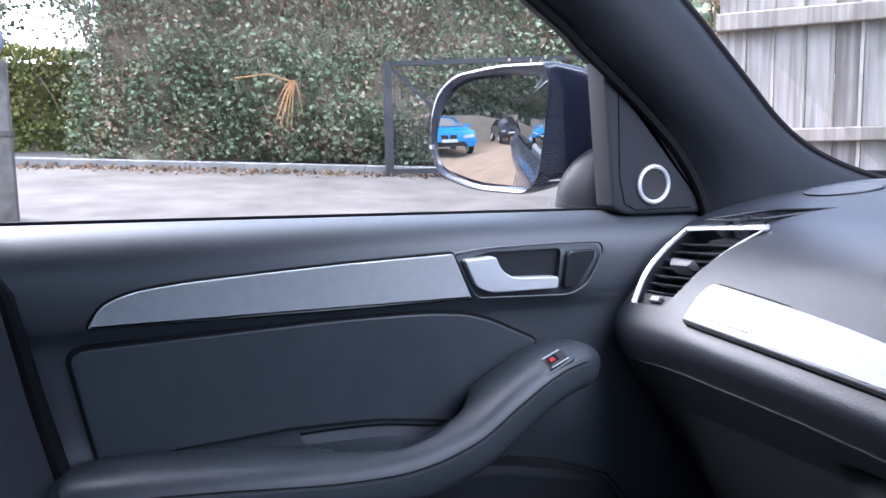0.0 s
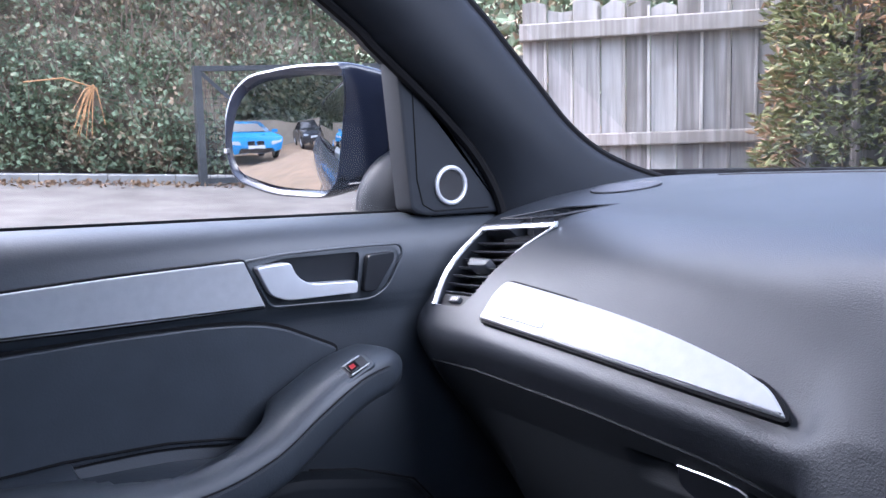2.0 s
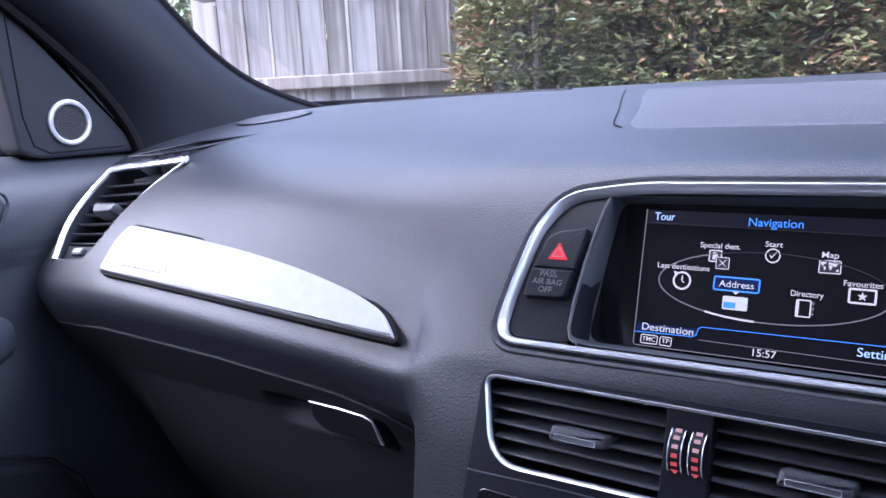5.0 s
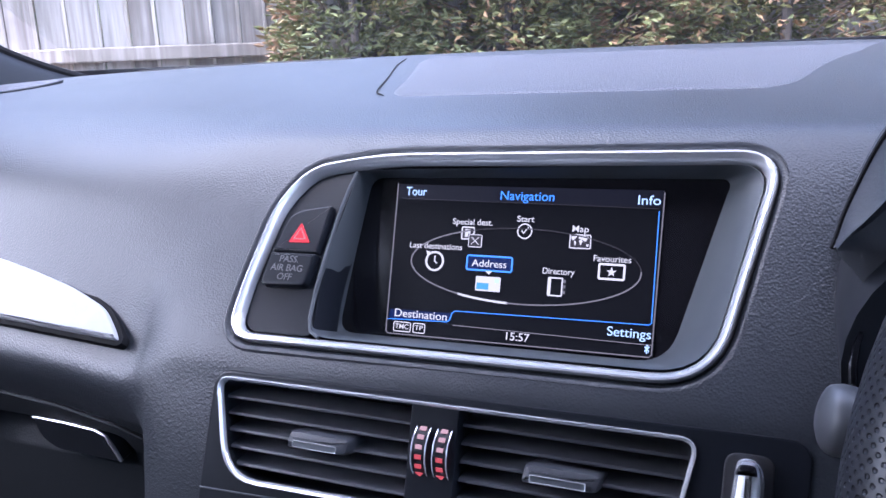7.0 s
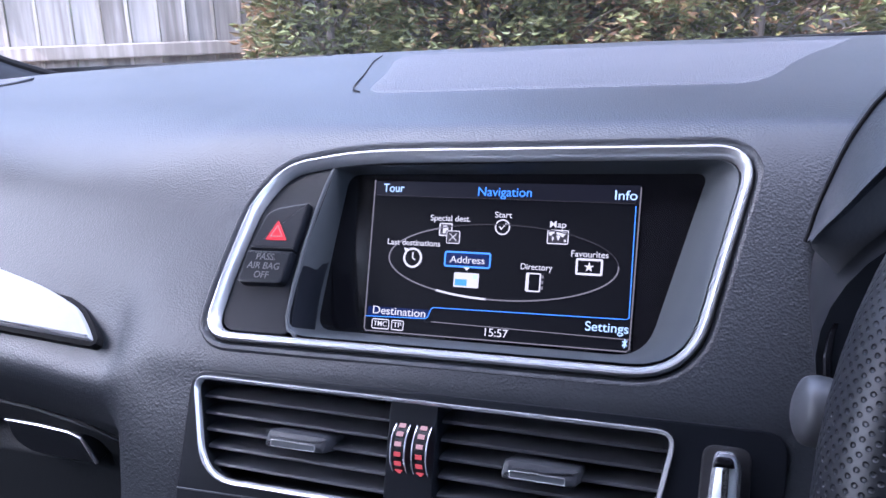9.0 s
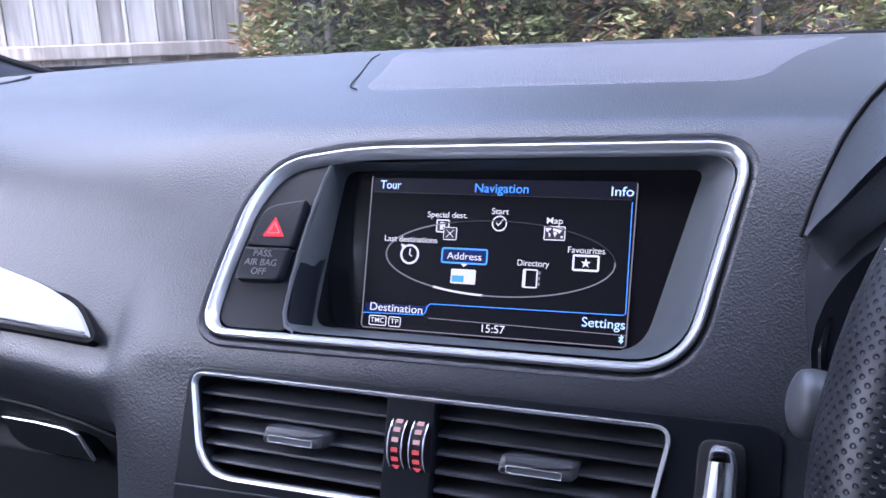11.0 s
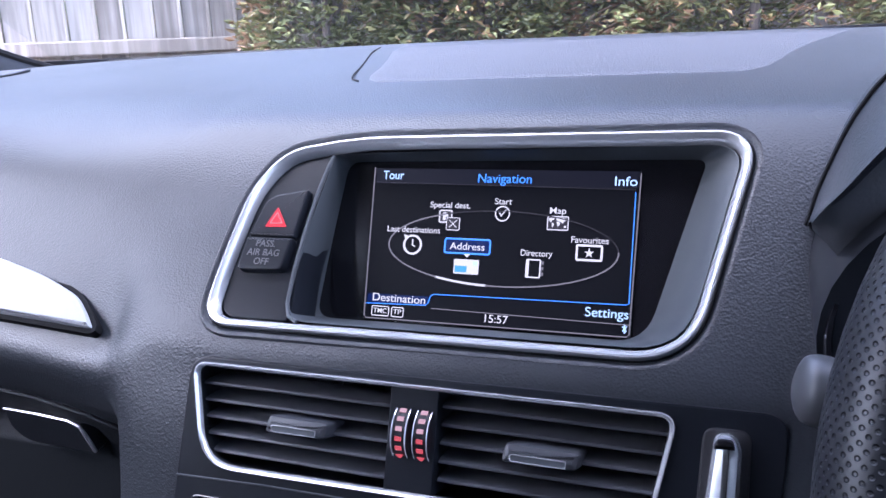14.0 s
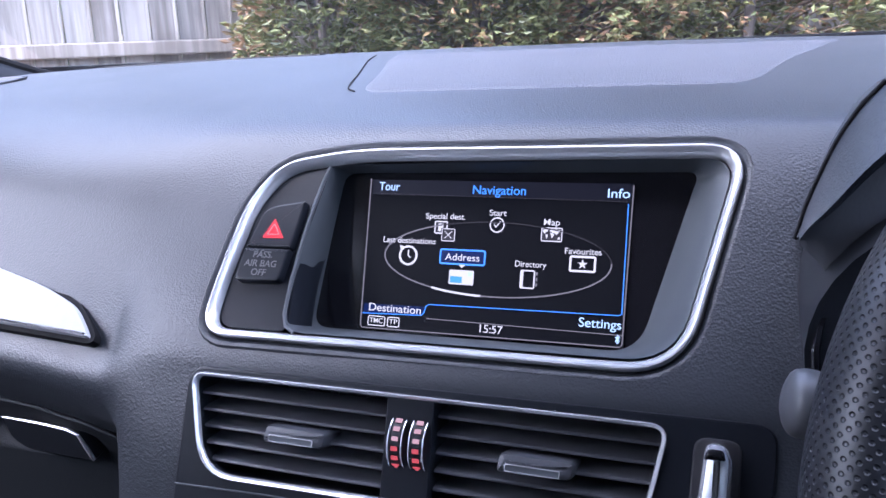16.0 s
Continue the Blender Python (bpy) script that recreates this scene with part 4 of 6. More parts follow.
def shelf_z(y):
    return float(np.interp(y, [-0.70, -0.66, -0.588, -0.475, -0.4265, -0.375, -0.308, -0.262, -0.22], [0.884, 0.890, 0.902, 0.9056, 0.9034, 0.9005, 0.890, 0.879, 0.872]))


bm = sweep(bmesh.new(), arm, sec, scale=sc)
for v in bm.verts:
    mid_z = float(np.interp(v.co.y, [p.y for p in arm], [p.z for p in arm]))
    if v.co.z > mid_z:
        v.co.z -= hollow(v.co.x, v.co.y) * min(1.0, (v.co.z - mid_z) / 0.012)
armrest = part("armrest", bm, LEATHER, door, "padded black leather armrest with a stitched seam")
rows = []
for y in np.linspace(-0.690, -0.225, 56):
    top = float(np.interp(y, [p.y for p in arm], [p.z + 0.0295 * f for p, f in zip(arm, sc)]))
    rows.append([Vector((x, y, shelf_z(y) * (1 - k) + top * k - hollow(x, y) - drop)) for x, k, drop in ((-0.762, 0.0, 0.012), (-0.748, 0.0, 0.0), (-0.742, 0.05, 0.0), (-0.735, 0.14, 0.0), (-0.727, 0.35, 0.0), (-0.718, 0.62, 0.0), (-0.708, 0.88, 0.001), (-0.695, 1.0, 0.006))])
part("armrest_shelf", loft(rows), LEATHER, armrest, "leather shelf between armrest and door insert")
part("shelf_gap", sweep(bmesh.new(), [(-0.7405, y, shelf_z(y) + 0.0008) for y in np.linspace(-0.675, -0.262, 30)], circle(0.0016, 6)), RUBBER, armrest)
seam = [p + Vector((0.046, 0, 0.012)) * f for p, f in zip(arm, sc)][6:-5]
part("seam", sweep(bmesh.new(), seam, circle(0.0009, 6)), RUBBER, armrest)
bm = bmesh.new()
for p, q in zip(seam[::1], seam[1::1]):
    for k in range(3):
        a = p.lerp(q, (k + 0.2) / 3) + Vector((0.0012, 0, -0.0035))
        sweep(bm, [a, a + (q - p) * 0.18], circle(0.0005, 5), up=(1, 0, 0.1))
tagged(part("stitching", bm, mat("grey_thread", (0.07, 0.075, 0.085), 0.8), armrest), kind="stuff")
SWM = basis((-0.672, -0.192, 0.961), (-0.1, 1, 0.36), (-1, 0.0, 0.5))
part("switch_plinth", slab(rounded([(-0.022, -0.014), (0.024, -0.012), (0.026, 0.014), (-0.020, 0.016)], 0.008), SWM, -0.03, 0.0015, 0.004), LEATHER, door)
swt = part("window_switch", slab(rounded([(-0.013, -0.010), (0.016, -0.008), (0.018, 0.008), (-0.011, 0.010)], 0.003), SWM, 0.0, 0.0035, 0.0015), BLACK, door, "black window switch with silver edges and a red lit symbol")
for k in (-1, 1):
    part("silver_edge", sweep(bmesh.new(), [SWM @ Vector((u, k * 0.0085, 0.0040)) for u in (-0.009, 0.002, 0.015)], circle(0.0009, 6), up=SWM.to_3x3() @ Vector((0, 0, 1))), SATIN, swt)
part("rocker", slab(rounded([(-0.009, -0.007), (0.005, -0.006), (0.006, 0.006), (-0.008, 0.007)], 0.002), SWM, 0.002, 0.0055, 0.001), GLOSS, swt)
part("red_symbol", slab(rounded([(-0.0052, -0.0030), (0.0012, -0.0026), (0.0016, 0.0026), (-0.0046, 0.0030)], 0.001), SWM, 0.005, 0.0060), glow("switch_red", (0.9, 0.03, 0.04), 0.9), swt)
part("belt_seal", sweep(bmesh.new(), [(-0.813, y, sill_z(y) + 0.0015) for y in np.linspace(-0.75, -0.03, 14)], [(-0.004, -0.006), (0.004, -0.006), (0.003, 0.0022), (-0.003, 0.0022)]), RUBBER, door, "black rubber strip at the window's foot")
PK = basis((-0.722, 0, 1.0), (0, 1, 0), (0, 0, 1))
part("door_pocket", slab(rounded([(-0.66, -0.165, 0.03), (-0.24, -0.165, 0.03), (-0.085, -0.205, 0.05), (-0.045, -0.27, 0.05), (-0.02, -0.42, 0.03), (-0.66, -0.42, 0.03)]), PK, -0.05, 0.004, 0.012), DASH_SHADED, door, "deep black door pocket")
part("pocket_seam", sweep(bmesh.new(), [PK @ Vector((y, z, 0.006)) for y, z in ((-0.23, -0.158), (-0.17, -0.172), (-0.09, -0.205), (-0.060, -0.240), (-0.045, -0.29))], circle(0.0012, 6), up=(1, 0, 0)), RUBBER, door)
EDGE = [(-0.775, 0.16), (-0.748, 0.10), (-0.738, 0.080), (-0.718, -0.020), (-0.700, -0.100), (-0.684, -0.20), (-0.67, -0.40), (-0.95, -0.40), (-0.95, 0.10), (-0.90, 0.108)]
part("pillar_foot", slab(rounded(EDGE, 0.01), basis((-0.735, 0, 1.0), (0, 1, 0), (0, 0, 1)), -0.02, 0.010, 0.006), LEATHER, thing("centre_post_trim", (-0.74, -0.85, 0.6), "dark lower trim of the centre post", "pillar trim"))
part("edge_seal", sweep(bmesh.new(), [(-0.742, -0.752, 1.10), (-0.732, -0.735, 1.075), (-0.726, -0.716, 0.98), (-0.724, -0.698, 0.90), (-0.724, -0.682, 0.80), (-0.73, -0.668, 0.6)], circle(0.008, 8), up=(1, 0, 0)), RUBBER, door, "black rubber door seal")

# sail panel with the tweeter, window guide and glass
SP = basis((-0.768, 0, 1.0), (0, 1, 0), (0, 0, 1))
SAIL_OUT = rounded([(-0.0668, 0.3147, 0.004), (-0.0465, 0.2843, 0.004), (0.0314, 0.2173, 0.03), (0.0786, 0.1686, 0.03), (0.105, 0.1106, 0.01), (-0.0293, 0.1130, 0.015), (-0.0500, 0.1226, 0.006)])
sail = part("sail_panel", slab(SAIL_OUT, SP, -0.03, 0.006, 0.004), PILLAR, door, "dark triangular panel with a round tweeter")
tc = Vector((0.0122, 0.151))
disc = [(tc.x + 0.0255 * math.cos(a), tc.y + 0.0255 * math.sin(a)) for a in np.linspace(0, 2 * math.pi, 41)[:-1]]
part("tweeter_ring", ring(bmesh.new(), [(tc.x + (p[0] - tc.x) * 0.90, tc.y + (p[1] - tc.y) * 0.90) for p in disc], SP, 0.0032, 0.0030, 0.0075), SATIN, sail, "satin silver ring")
part("tweeter_mesh", slab([(tc.x + (p[0] - tc.x) * 0.86, tc.y + (p[1] - tc.y) * 0.86) for p in disc], SP, 0.0, 0.0072, 0.001), mat("tweeter_mesh", (0.02, 0.02, 0.022), 0.5, bump=1.0, bump_scale=900), sail, "fine black mesh")
part("sail_seam", sweep(bmesh.new(), [SP @ Vector((y, z, 0.0062)) for y, z in ((-0.043, 0.275), (-0.040, 0.16), (-0.032, 0.128), (-0.015, 0.119), (0.075, 0.119))], circle(0.0010, 6), up=(1, 0, 0)), RUBBER, sail)
GUIDE = mat("window_guide_rubber", (0.007, 0.0063, 0.0058), 0.95, var=0.1, scale=30, spec=0.02)
part("window_guide", sweep(bmesh.new(), [(-0.790, -0.030, sill_z(-0.05) - 0.005), (-0.792, -0.028, 1.22), (-0.795, -0.030, 1.310), (-0.797, -0.088, 1.362), (-0.797, -0.17, 1.43), (-0.79, -0.32, 1.50)], [(-0.011, -0.012), (0.011, -0.012), (0.011, 0.012), (-0.011, 0.012)], up=(1, 0, 0)), GUIDE, door, "brown-grey rubber window guide")


def glass(name, tint):
    m = bpy.data.materials.new(name)
    m.use_nodes = True
    t = m.node_tree
    t.nodes.remove(t.nodes["Principled BSDF"])
    a, g, x, f = t.nodes.new("ShaderNodeBsdfTransparent"), t.nodes.new("ShaderNodeBsdfGlossy"), t.nodes.new("ShaderNodeMixShader"), t.nodes.new("ShaderNodeFresnel")
    a.inputs[0].default_value = (*tint, 1)
    g.inputs["Roughness"].default_value = 0.01
    f.inputs[0].default_value = 1.45
    t.links.new(f.outputs[0], x.inputs[0])
    t.links.new(a.outputs[0], x.inputs[1])
    t.links.new(g.outputs[0], x.inputs[2])
    t.links.new(x.outputs[0], t.nodes["Material Output"].inputs["Surface"])
    return m


GLASS = glass("clear_car_glass", (0.93, 0.96, 0.95))
pane = part("window_pane", loft([[(-0.815, -0.045, 1.10), (-0.812, -0.045, 1.32), (-0.80, -0.25, 1.46)], [(-0.815, -1.0, 1.12), (-0.812, -1.0, 1.33), (-0.74, -1.0, 1.47)]]), GLASS, door, "clear side window")
face_to(pane, (0, -0.5, 1.2))
pane.visible_shadow = False

# ---- pillar trim ----
pillar = thing("pillar_trim", (-0.74, 0.2, 1.12), "smooth dark grey windscreen pillar trim", "pillar trim")
RE = [(-0.60, 1.60), (-0.36, 1.50), (-0.145, 1.362), (-0.095, 1.322), (-0.047, 1.284), (0.001, 1.244), (0.053, 1.194), (0.089, 1.141), (0.106, 1.09)]
FE = [(-0.40, 1.64), (-0.14, 1.52), (0.038, 1.378), (0.096, 1.326), (0.150, 1.276), (0.203, 1.228), (0.262, 1.191), (0.335, 1.163), (0.420, 1.140)]
rs, fs = spline([(-0.752, y, z) for y, z in RE], 5), spline([(-0.742, y, z) for y, z in FE], 5)
rows = []
for a, b in zip(rs, fs):
    row = [a + Vector((-0.05, 0.01, 0.0))]
    for k in range(13):
        t = k / 12
        p = a.lerp(b, t)
        row.append(Vector((p.x + 0.034 * math.sin(math.pi * t ** 0.8) ** 0.8, p.y, p.z)))
    row.append(b + Vector((-0.03, 0.015, 0.01)))
    rows.append(row)
part("cover", loft(rows), PILLAR, pillar)
# black tube stands in for the soft shadow between pillar and sail panel
part("pillar_shade_tube", sweep(bmesh.new(), [p + Vector((-0.006, -0.003, -0.002)) for p in rs], circle(0.007, 8), up=(1, 0, 0)), RUBBER, pillar, "black tube standing in for the shade between pillar and sail panel")
part("glass_band", sweep(bmesh.new(), [p + Vector((-0.004, 0.004, 0.002)) for p in fs], circle(0.006, 8), up=(1, 0, 0)), RUBBER, pillar, "black band at the windscreen's edge")
rt = part("far_cover", loft([[Vector((-p.x, p.y, p.z)) for p in r] for r in rows]), PILLAR, thing("driver_pillar_trim", (0.74, 0.2, 1.12), "smooth dark grey driver's pillar trim", "pillar trim"))

# ---- windscreen, roof and shell of the car ----
ws = []
for x in np.linspace(-0.74, 0.74, 13):
    b = 1 - (x / 0.75) ** 2
    ws.append([(x, 0.44 + 0.12 * b, 1.135), (x * 0.95, 0.10 + 0.12 * b, 1.34), (x * 0.86, -0.22 + 0.10 * b, 1.53)])
screen_glass = tagged(obj("windscreen", loft(ws), GLASS), "clear raked car windscreen", "windscreen", kind="structure")
face_to(screen_glass, (0, -0.5, 1.2))
screen_glass.visible_shadow = False
roof = [[(x, y, 1.53 + 0.06 * (1 - (x / 0.68) ** 2) - 0.02 * ((y + 1.1) / 1.0) ** 2) for x in np.linspace(-0.66, 0.66, 12)] for y in np.linspace(-2.7, -0.17, 10)]
bm = loft(roof + [[(x, y, z + 0.04) for x, y, z in r] for r in roof[::-1]])
tagged(obj("roof", bm, HEAD), "pale cloth headliner under the car roof", "roof", kind="structure")


def build_shell():
    car = thing("own_car_body", (0, -0.6, 0.0), "dark blue glossy car body seen from inside and in its mirror", "car")
    for s in (-1, 1):
        out = [(-0.775, 0.45), (-0.90, 0.50), (-0.945, 0.75), (-0.93, 1.0), (-0.845, 1.115), (-0.832, 1.10), (-0.832, 0.45)]
        y0, y1 = (-3.1, 1.3)
        rows = [[(-s * x * k, y, z) for x, z in out] for y, k in ((y0, 0.88), (y0 + 0.35, 0.96), (-1.8, 1.0), (0.3, 1.0), (y1, 0.97))]
        part("flank", loft(rows, close_u=True), CARPAINT, car, "dark blue painted flank")
        rail = [(s * 0.72, 0.0, 1.43), (s * 0.69, -0.3, 1.54), (s * 0.69, -1.2, 1.57), (s * 0.69, -2.2, 1.53), (s * 0.75, -2.9, 1.2)]
        part("roof_rail", sweep(bmesh.new(), spline(rail, 6), circle(0.035, 8)), CARPAINT, car)
        part("centre_post", loft([[(s * x, y, z) for x, z in ((0.80, 0.4), (0.805, 1.12), (0.70, 1.53))] for y in (-0.84, -0.96)]), PILLAR, car)
        part("rear_post", loft([[(s * x, y + (1.5 - z) * 0.3, z) for x, z in ((0.82, 1.10), (0.72, 1.5))] for y in (-2.3, -2.75)]), CARPAINT, car)
    bm = bmesh.new()
    rows = [[(x, y, z) for x in np.linspace(-0.86, 0.86, 9)] for y, z in ((0.62, 1.10), (1.0, 1.06), (1.5, 0.98), (1.8, 0.85), (1.85, 0.5))]
    part("bonnet", loft(rows), CARPAINT, car, "dark blue bonnet")
    part("tailgate", loft([[(x, y, z) for x in np.linspace(-0.78, 0.78, 6)] for y, z in ((-3.05, 0.4), (-3.1, 0.9), (-2.95, 1.12))]), CARPAINT, car)
    part("floor_carpet", loft([[(x, y, z) for x in np.linspace(-0.8, 0.8, 6)] for y, z in ((-2.9, 0.42), (0.2, 0.40), (0.5, 0.62), (0.55, 1.1))]), CARPET, car, "black carpeted floor")
    bm = loft([[(0.79, y, 0.4) , (0.765, y, 0.9), (0.74, y, 1.06), (0.80, y, 1.12)] for y in (-0.95, -0.4, 0.25)])
    part("driver_door_lining", bm, DOOR, car)
    bm = loft([[(x, y, z) for x in np.linspace(-0.7, 0.7, 8)] for y, z in ((-1.05, 0.55), (-1.5, 0.6), (-1.62, 0.75), (-1.8, 1.15), (-1.95, 1.13), (-2.0, 0.5))])
    part("rear_bench", bm, LEATHER, car, "black leather rear bench")
    tun = loft([[(s * w, y, z) for s, z, w in ((-1, 0.42, 0.15), (-1, 0.72, 0.13), (1, 0.72, 0.13), (1, 0.42, 0.15))] for y in (-1.0, -0.1)])
    part("centre_tunnel", tun, BLACK, car)
    return car


own = build_shell()
# unseen rear panes; their tint is added to keep rear light off the dash
DIMMING = glass("light_cutting_rear_glass", (0.45, 0.48, 0.48))
for k in (-1, 1):
    rear = part("rear_side_window", loft([[(k * 0.815, -0.97, 1.10), (k * 0.79, -0.97, 1.32), (k * 0.70, -0.97, 1.53)], [(k * 0.815, -2.45, 1.10), (k * 0.79, -2.45, 1.32), (k * 0.70, -2.45, 1.50)]]), DIMMING, own, "unseen rear side pane, tint added to cut light from behind")
    face_to(rear, (0, -1.5, 1.2))
rear = part("rear_window", loft([[(x, -2.95, 1.10) for x in (-0.76, 0.0, 0.76)], [(x * 0.88, -2.68, 1.53) for x in (-0.76, 0.0, 0.76)]]), DIMMING, own, "unseen rear pane, tint added to cut light from behind")
face_to(rear, (0, -1.5, 1.2))


def build_seat(at, label):
    st = thing("front_seat", at, label, "car seat", "front seats")
    x, y, z = at
    sec = lambda w: [(w * math.copysign(abs(math.cos(a)) ** 0.5, math.cos(a)), 0.07 * math.copysign(abs(math.sin(a)) ** 0.6, math.sin(a))) for a in np.linspace(0, 2 * math.pi, 21)[:-1]]
    part("cushion", sweep(bmesh.new(), [(x, y - 0.25, z + 0.23), (x, y, z + 0.24), (x, y + 0.2, z + 0.27), (x, y + 0.26, z + 0.24)], sec(0.24)), LEATHER, st)
    part("backrest", sweep(bmesh.new(), [(x, y - 0.22, z + 0.25), (x, y - 0.30, z + 0.5), (x, y - 0.38, z + 0.8), (x, y - 0.42, z + 0.9)], sec(0.23), up=(0, 1, 0.2)), LEATHER, st)
    part("headrest", sweep(bmesh.new(), [(x, y - 0.43, z + 0.93), (x, y - 0.45, z + 1.05), (x, y - 0.46, z + 1.1)], [(p * 0.55, q * 0.7) for p, q in sec(0.23)], up=(0, 1, 0.2)), LEATHER, st)
    return st


build_seat((-0.37, -0.78, 0.42), "black leather passenger seat on a carpeted floor")
build_seat((0.37, -0.86, 0.42), "black leather driver's seat on a carpeted floor")

# ---- door mirror ----
mirror = thing("door_mirror", (-0.86, -0.02, 1.13), "dark blue door mirror in a glossy painted shell", "mirror")
MM = basis((-0.90, -0.06, 1.30), (0.91627, 0.40056, 0), (0.012, -0.0275, 1))
MIR_OUT = rounded([(-0.2408, -0.0860, 0.03), (-0.2355, -0.0400, 0.03), (-0.2202, -0.0080, 0.03), (-0.1850, 0.0165, 0.03), (-0.0942, 0.0250, 0.03), (-0.0055, 0.0210, 0.010), (0.0000, -0.0117, 0.02), (-0.0080, -0.0700, 0.03), (-0.0205, -0.1420, 0.02), (-0.0480, -0.1680, 0.02), (-0.1533, -0.1640, 0.03), (-0.2290, -0.1400, 0.03)], seg=4)
MIR_IN = rounded([(-0.2195, -0.0860, 0.03), (-0.2085, -0.0460, 0.03), (-0.1904, -0.0150, 0.03), (-0.1550, 0.0025, 0.02), (-0.0800, 0.0075, 0.03), (-0.0065, 0.0038, 0.004), (-0.0050, -0.0250, 0.02), (-0.0135, -0.0700, 0.03), (-0.0320, -0.1400, 0.02), (-0.0480, -0.1570, 0.01), (-0.1400, -0.1495, 0.03), (-0.2100, -0.1270, 0.02)], seg=4)
mc = Vector((-0.115, -0.070))
def shrink(f, z, dx=0.0):
    return [MM @ Vector((mc.x + (p.x - mc.x) * f + dx, mc.y + (p.y - mc.y) * f, z)) for p in MIR_OUT]
def between(k, z):
    return [MM @ Vector((a.x + (b.x - a.x) * k, a.y + (b.y - a.y) * k, z)) for a, b in zip(MIR_IN, MIR_OUT)]
shell = [between(0.0, -0.040), between(0.05, -0.016), between(0.25, -0.007), between(0.5, -0.001), between(0.75, 0.001), between(0.92, -0.001), between(1.0, -0.006)]
shell += [shrink(1.0, -0.014, 0.006), shrink(0.97, -0.028, 0.018), shrink(0.91, -0.048, 0.038), shrink(0.82, -0.072, 0.060), shrink(0.70, -0.098, 0.078), shrink(0.5, -0.122, 0.09), shrink(0.2, -0.138, 0.095)]
part("shell", loft(shell, close_u=True), CARPAINT, mirror, "glossy dark blue painted shell")
R = 1.4
rows = []
for f in np.linspace(0.02, 1.0, 12):
    rows.append([MM @ Vector((mc.x + (p.x - mc.x) * f, mc.y + (p.y - mc.y) * f, -0.005 - 0.10 * (p.x - mc.x) * f - (((p.x - mc.x + 0.035) * f) ** 2 + ((p.y - mc.y) * f) ** 2) / (2 * R))) for p in grow(MIR_IN, 0.001)])
part("mirror_glass", loft(rows, close_u=True), mat("mirror_silver", (0.62, 0.63, 0.62), 0.015, 1.0), mirror, "curved mirror glass")
dome = []
for k in range(9):
    e = radians(k * 88 / 8)
    dome.append([Vector((-0.868 + 0.052 * math.cos(e) * math.cos(a), 0.022 + 0.088 * math.cos(e) * math.sin(a), 1.118 + 0.086 * math.sin(e))) for a in np.linspace(0, 2 * math.pi, 33)[:-1]])
part("foot", loft(dome, close_u=True), mat("mirror_foot_plastic", (0.010, 0.011, 0.014), 0.5, var=0.08, scale=30, spec=0.2), mirror, "dark domed foot of the mirror")
part("shell_seam", sweep(bmesh.new(), [MM @ Vector(p) for p in ((-0.012, -0.148, -0.010), (0.010, -0.146, -0.030), (0.028, -0.140, -0.050))], circle(0.0022, 6), up=(0, 0, 1)), GLOSS, mirror)
part("mark", slab(rounded([(-0.2345, -0.098), (-0.2285, -0.098), (-0.2285, -0.091), (-0.2345, -0.091)], 0.001), MM, 0.0, 0.0055), SATIN, mirror)

# ---- steering wheel, stalk and instrument hood ----
wheel = thing("steering_wheel", (0.352, -0.2, 1.0), "black perforated leather steering wheel", "steering wheel")
WM = Matrix.Translation((0.354, -0.200, 1.012)) @ pose(0, 0, 0, 68, 0, 0)
PERF = mat("perforated_leather", (0.014, 0.015, 0.018), 0.36, var=0.08, scale=40)
pt = PERF.node_tree
uvn, mpn, vo, rp, bn = (pt.nodes.new("ShaderNode" + k) for k in ("UVMap", "Mapping", "TexVoronoi", "ValToRGB", "Bump"))
mpn.inputs["Rotation"].default_value = (0, 0, radians(45))
vo.voronoi_dimensions = "2D"
vo.inputs["Scale"].default_value, vo.inputs["Randomness"].default_value = 360, 0.0
rp.color_ramp.elements[0].position, rp.color_ramp.elements[1].position = 0.14, 0.30
bn.inputs["Strength"].default_value, bn.inputs["Distance"].default_value = 0.9, 0.0010
pt.links.new(uvn.outputs[0], mpn.inputs[0])
pt.links.new(mpn.outputs[0], vo.inputs["Vector"])
pt.links.new(vo.outputs["Distance"], rp.inputs[0])
pt.links.new(rp.outputs[0], bn.inputs["Height"])
pt.links.new(bn.outputs[0], pt.nodes["Principled BSDF"].inputs["Normal"])
rim = [WM @ Vector((0.187 * math.cos(a), 0.187 * math.sin(a), 0)) for a in np.linspace(0, 2 * math.pi, 97)[:-1]]
bm = sweep(bmesh.new(), rim, circle(0.0175, 20, 1.0, 1.12), up=WM.to_3x3() @ Vector((0, 0, 1)), closed=True)
uvl = bm.loops.layers.uv.new("leather")
back = WM.inverted()
for f in bm.faces:
    vals = []
    for lp in f.loops:
        q = back @ lp.vert.co
        vals.append([math.atan2(q.y, q.x), math.atan2(q.z, math.hypot(q.x, q.y) - 0.187)])
    for k in (0, 1):
        if max(v[k] for v in vals) - min(v[k] for v in vals) > math.pi:
            for v in vals:
                v[k] += 2 * math.pi if v[k] < 0 else 0.0
    for lp, v in zip(f.loops, vals):
        lp[uvl].uv = (v[0] * 0.187, v[1] * 0.0180)
part("rim", bm, PERF, wheel)
part("hub", slab(rounded([(-0.08, -0.06), (0.08, -0.06), (0.095, 0.05), (-0.095, 0.05)], 0.03), WM, -0.04, 0.01, 0.01), BLACK, wheel)
for s in (-1, 1):
    part("spoke", slab(rounded([(s * 0.08, -0.025), (s * 0.178, -0.012), (s * 0.178, 0.022), (s * 0.08, 0.03)][::s], 0.008), WM, -0.02, 0.0, 0.004), BLACK, wheel)
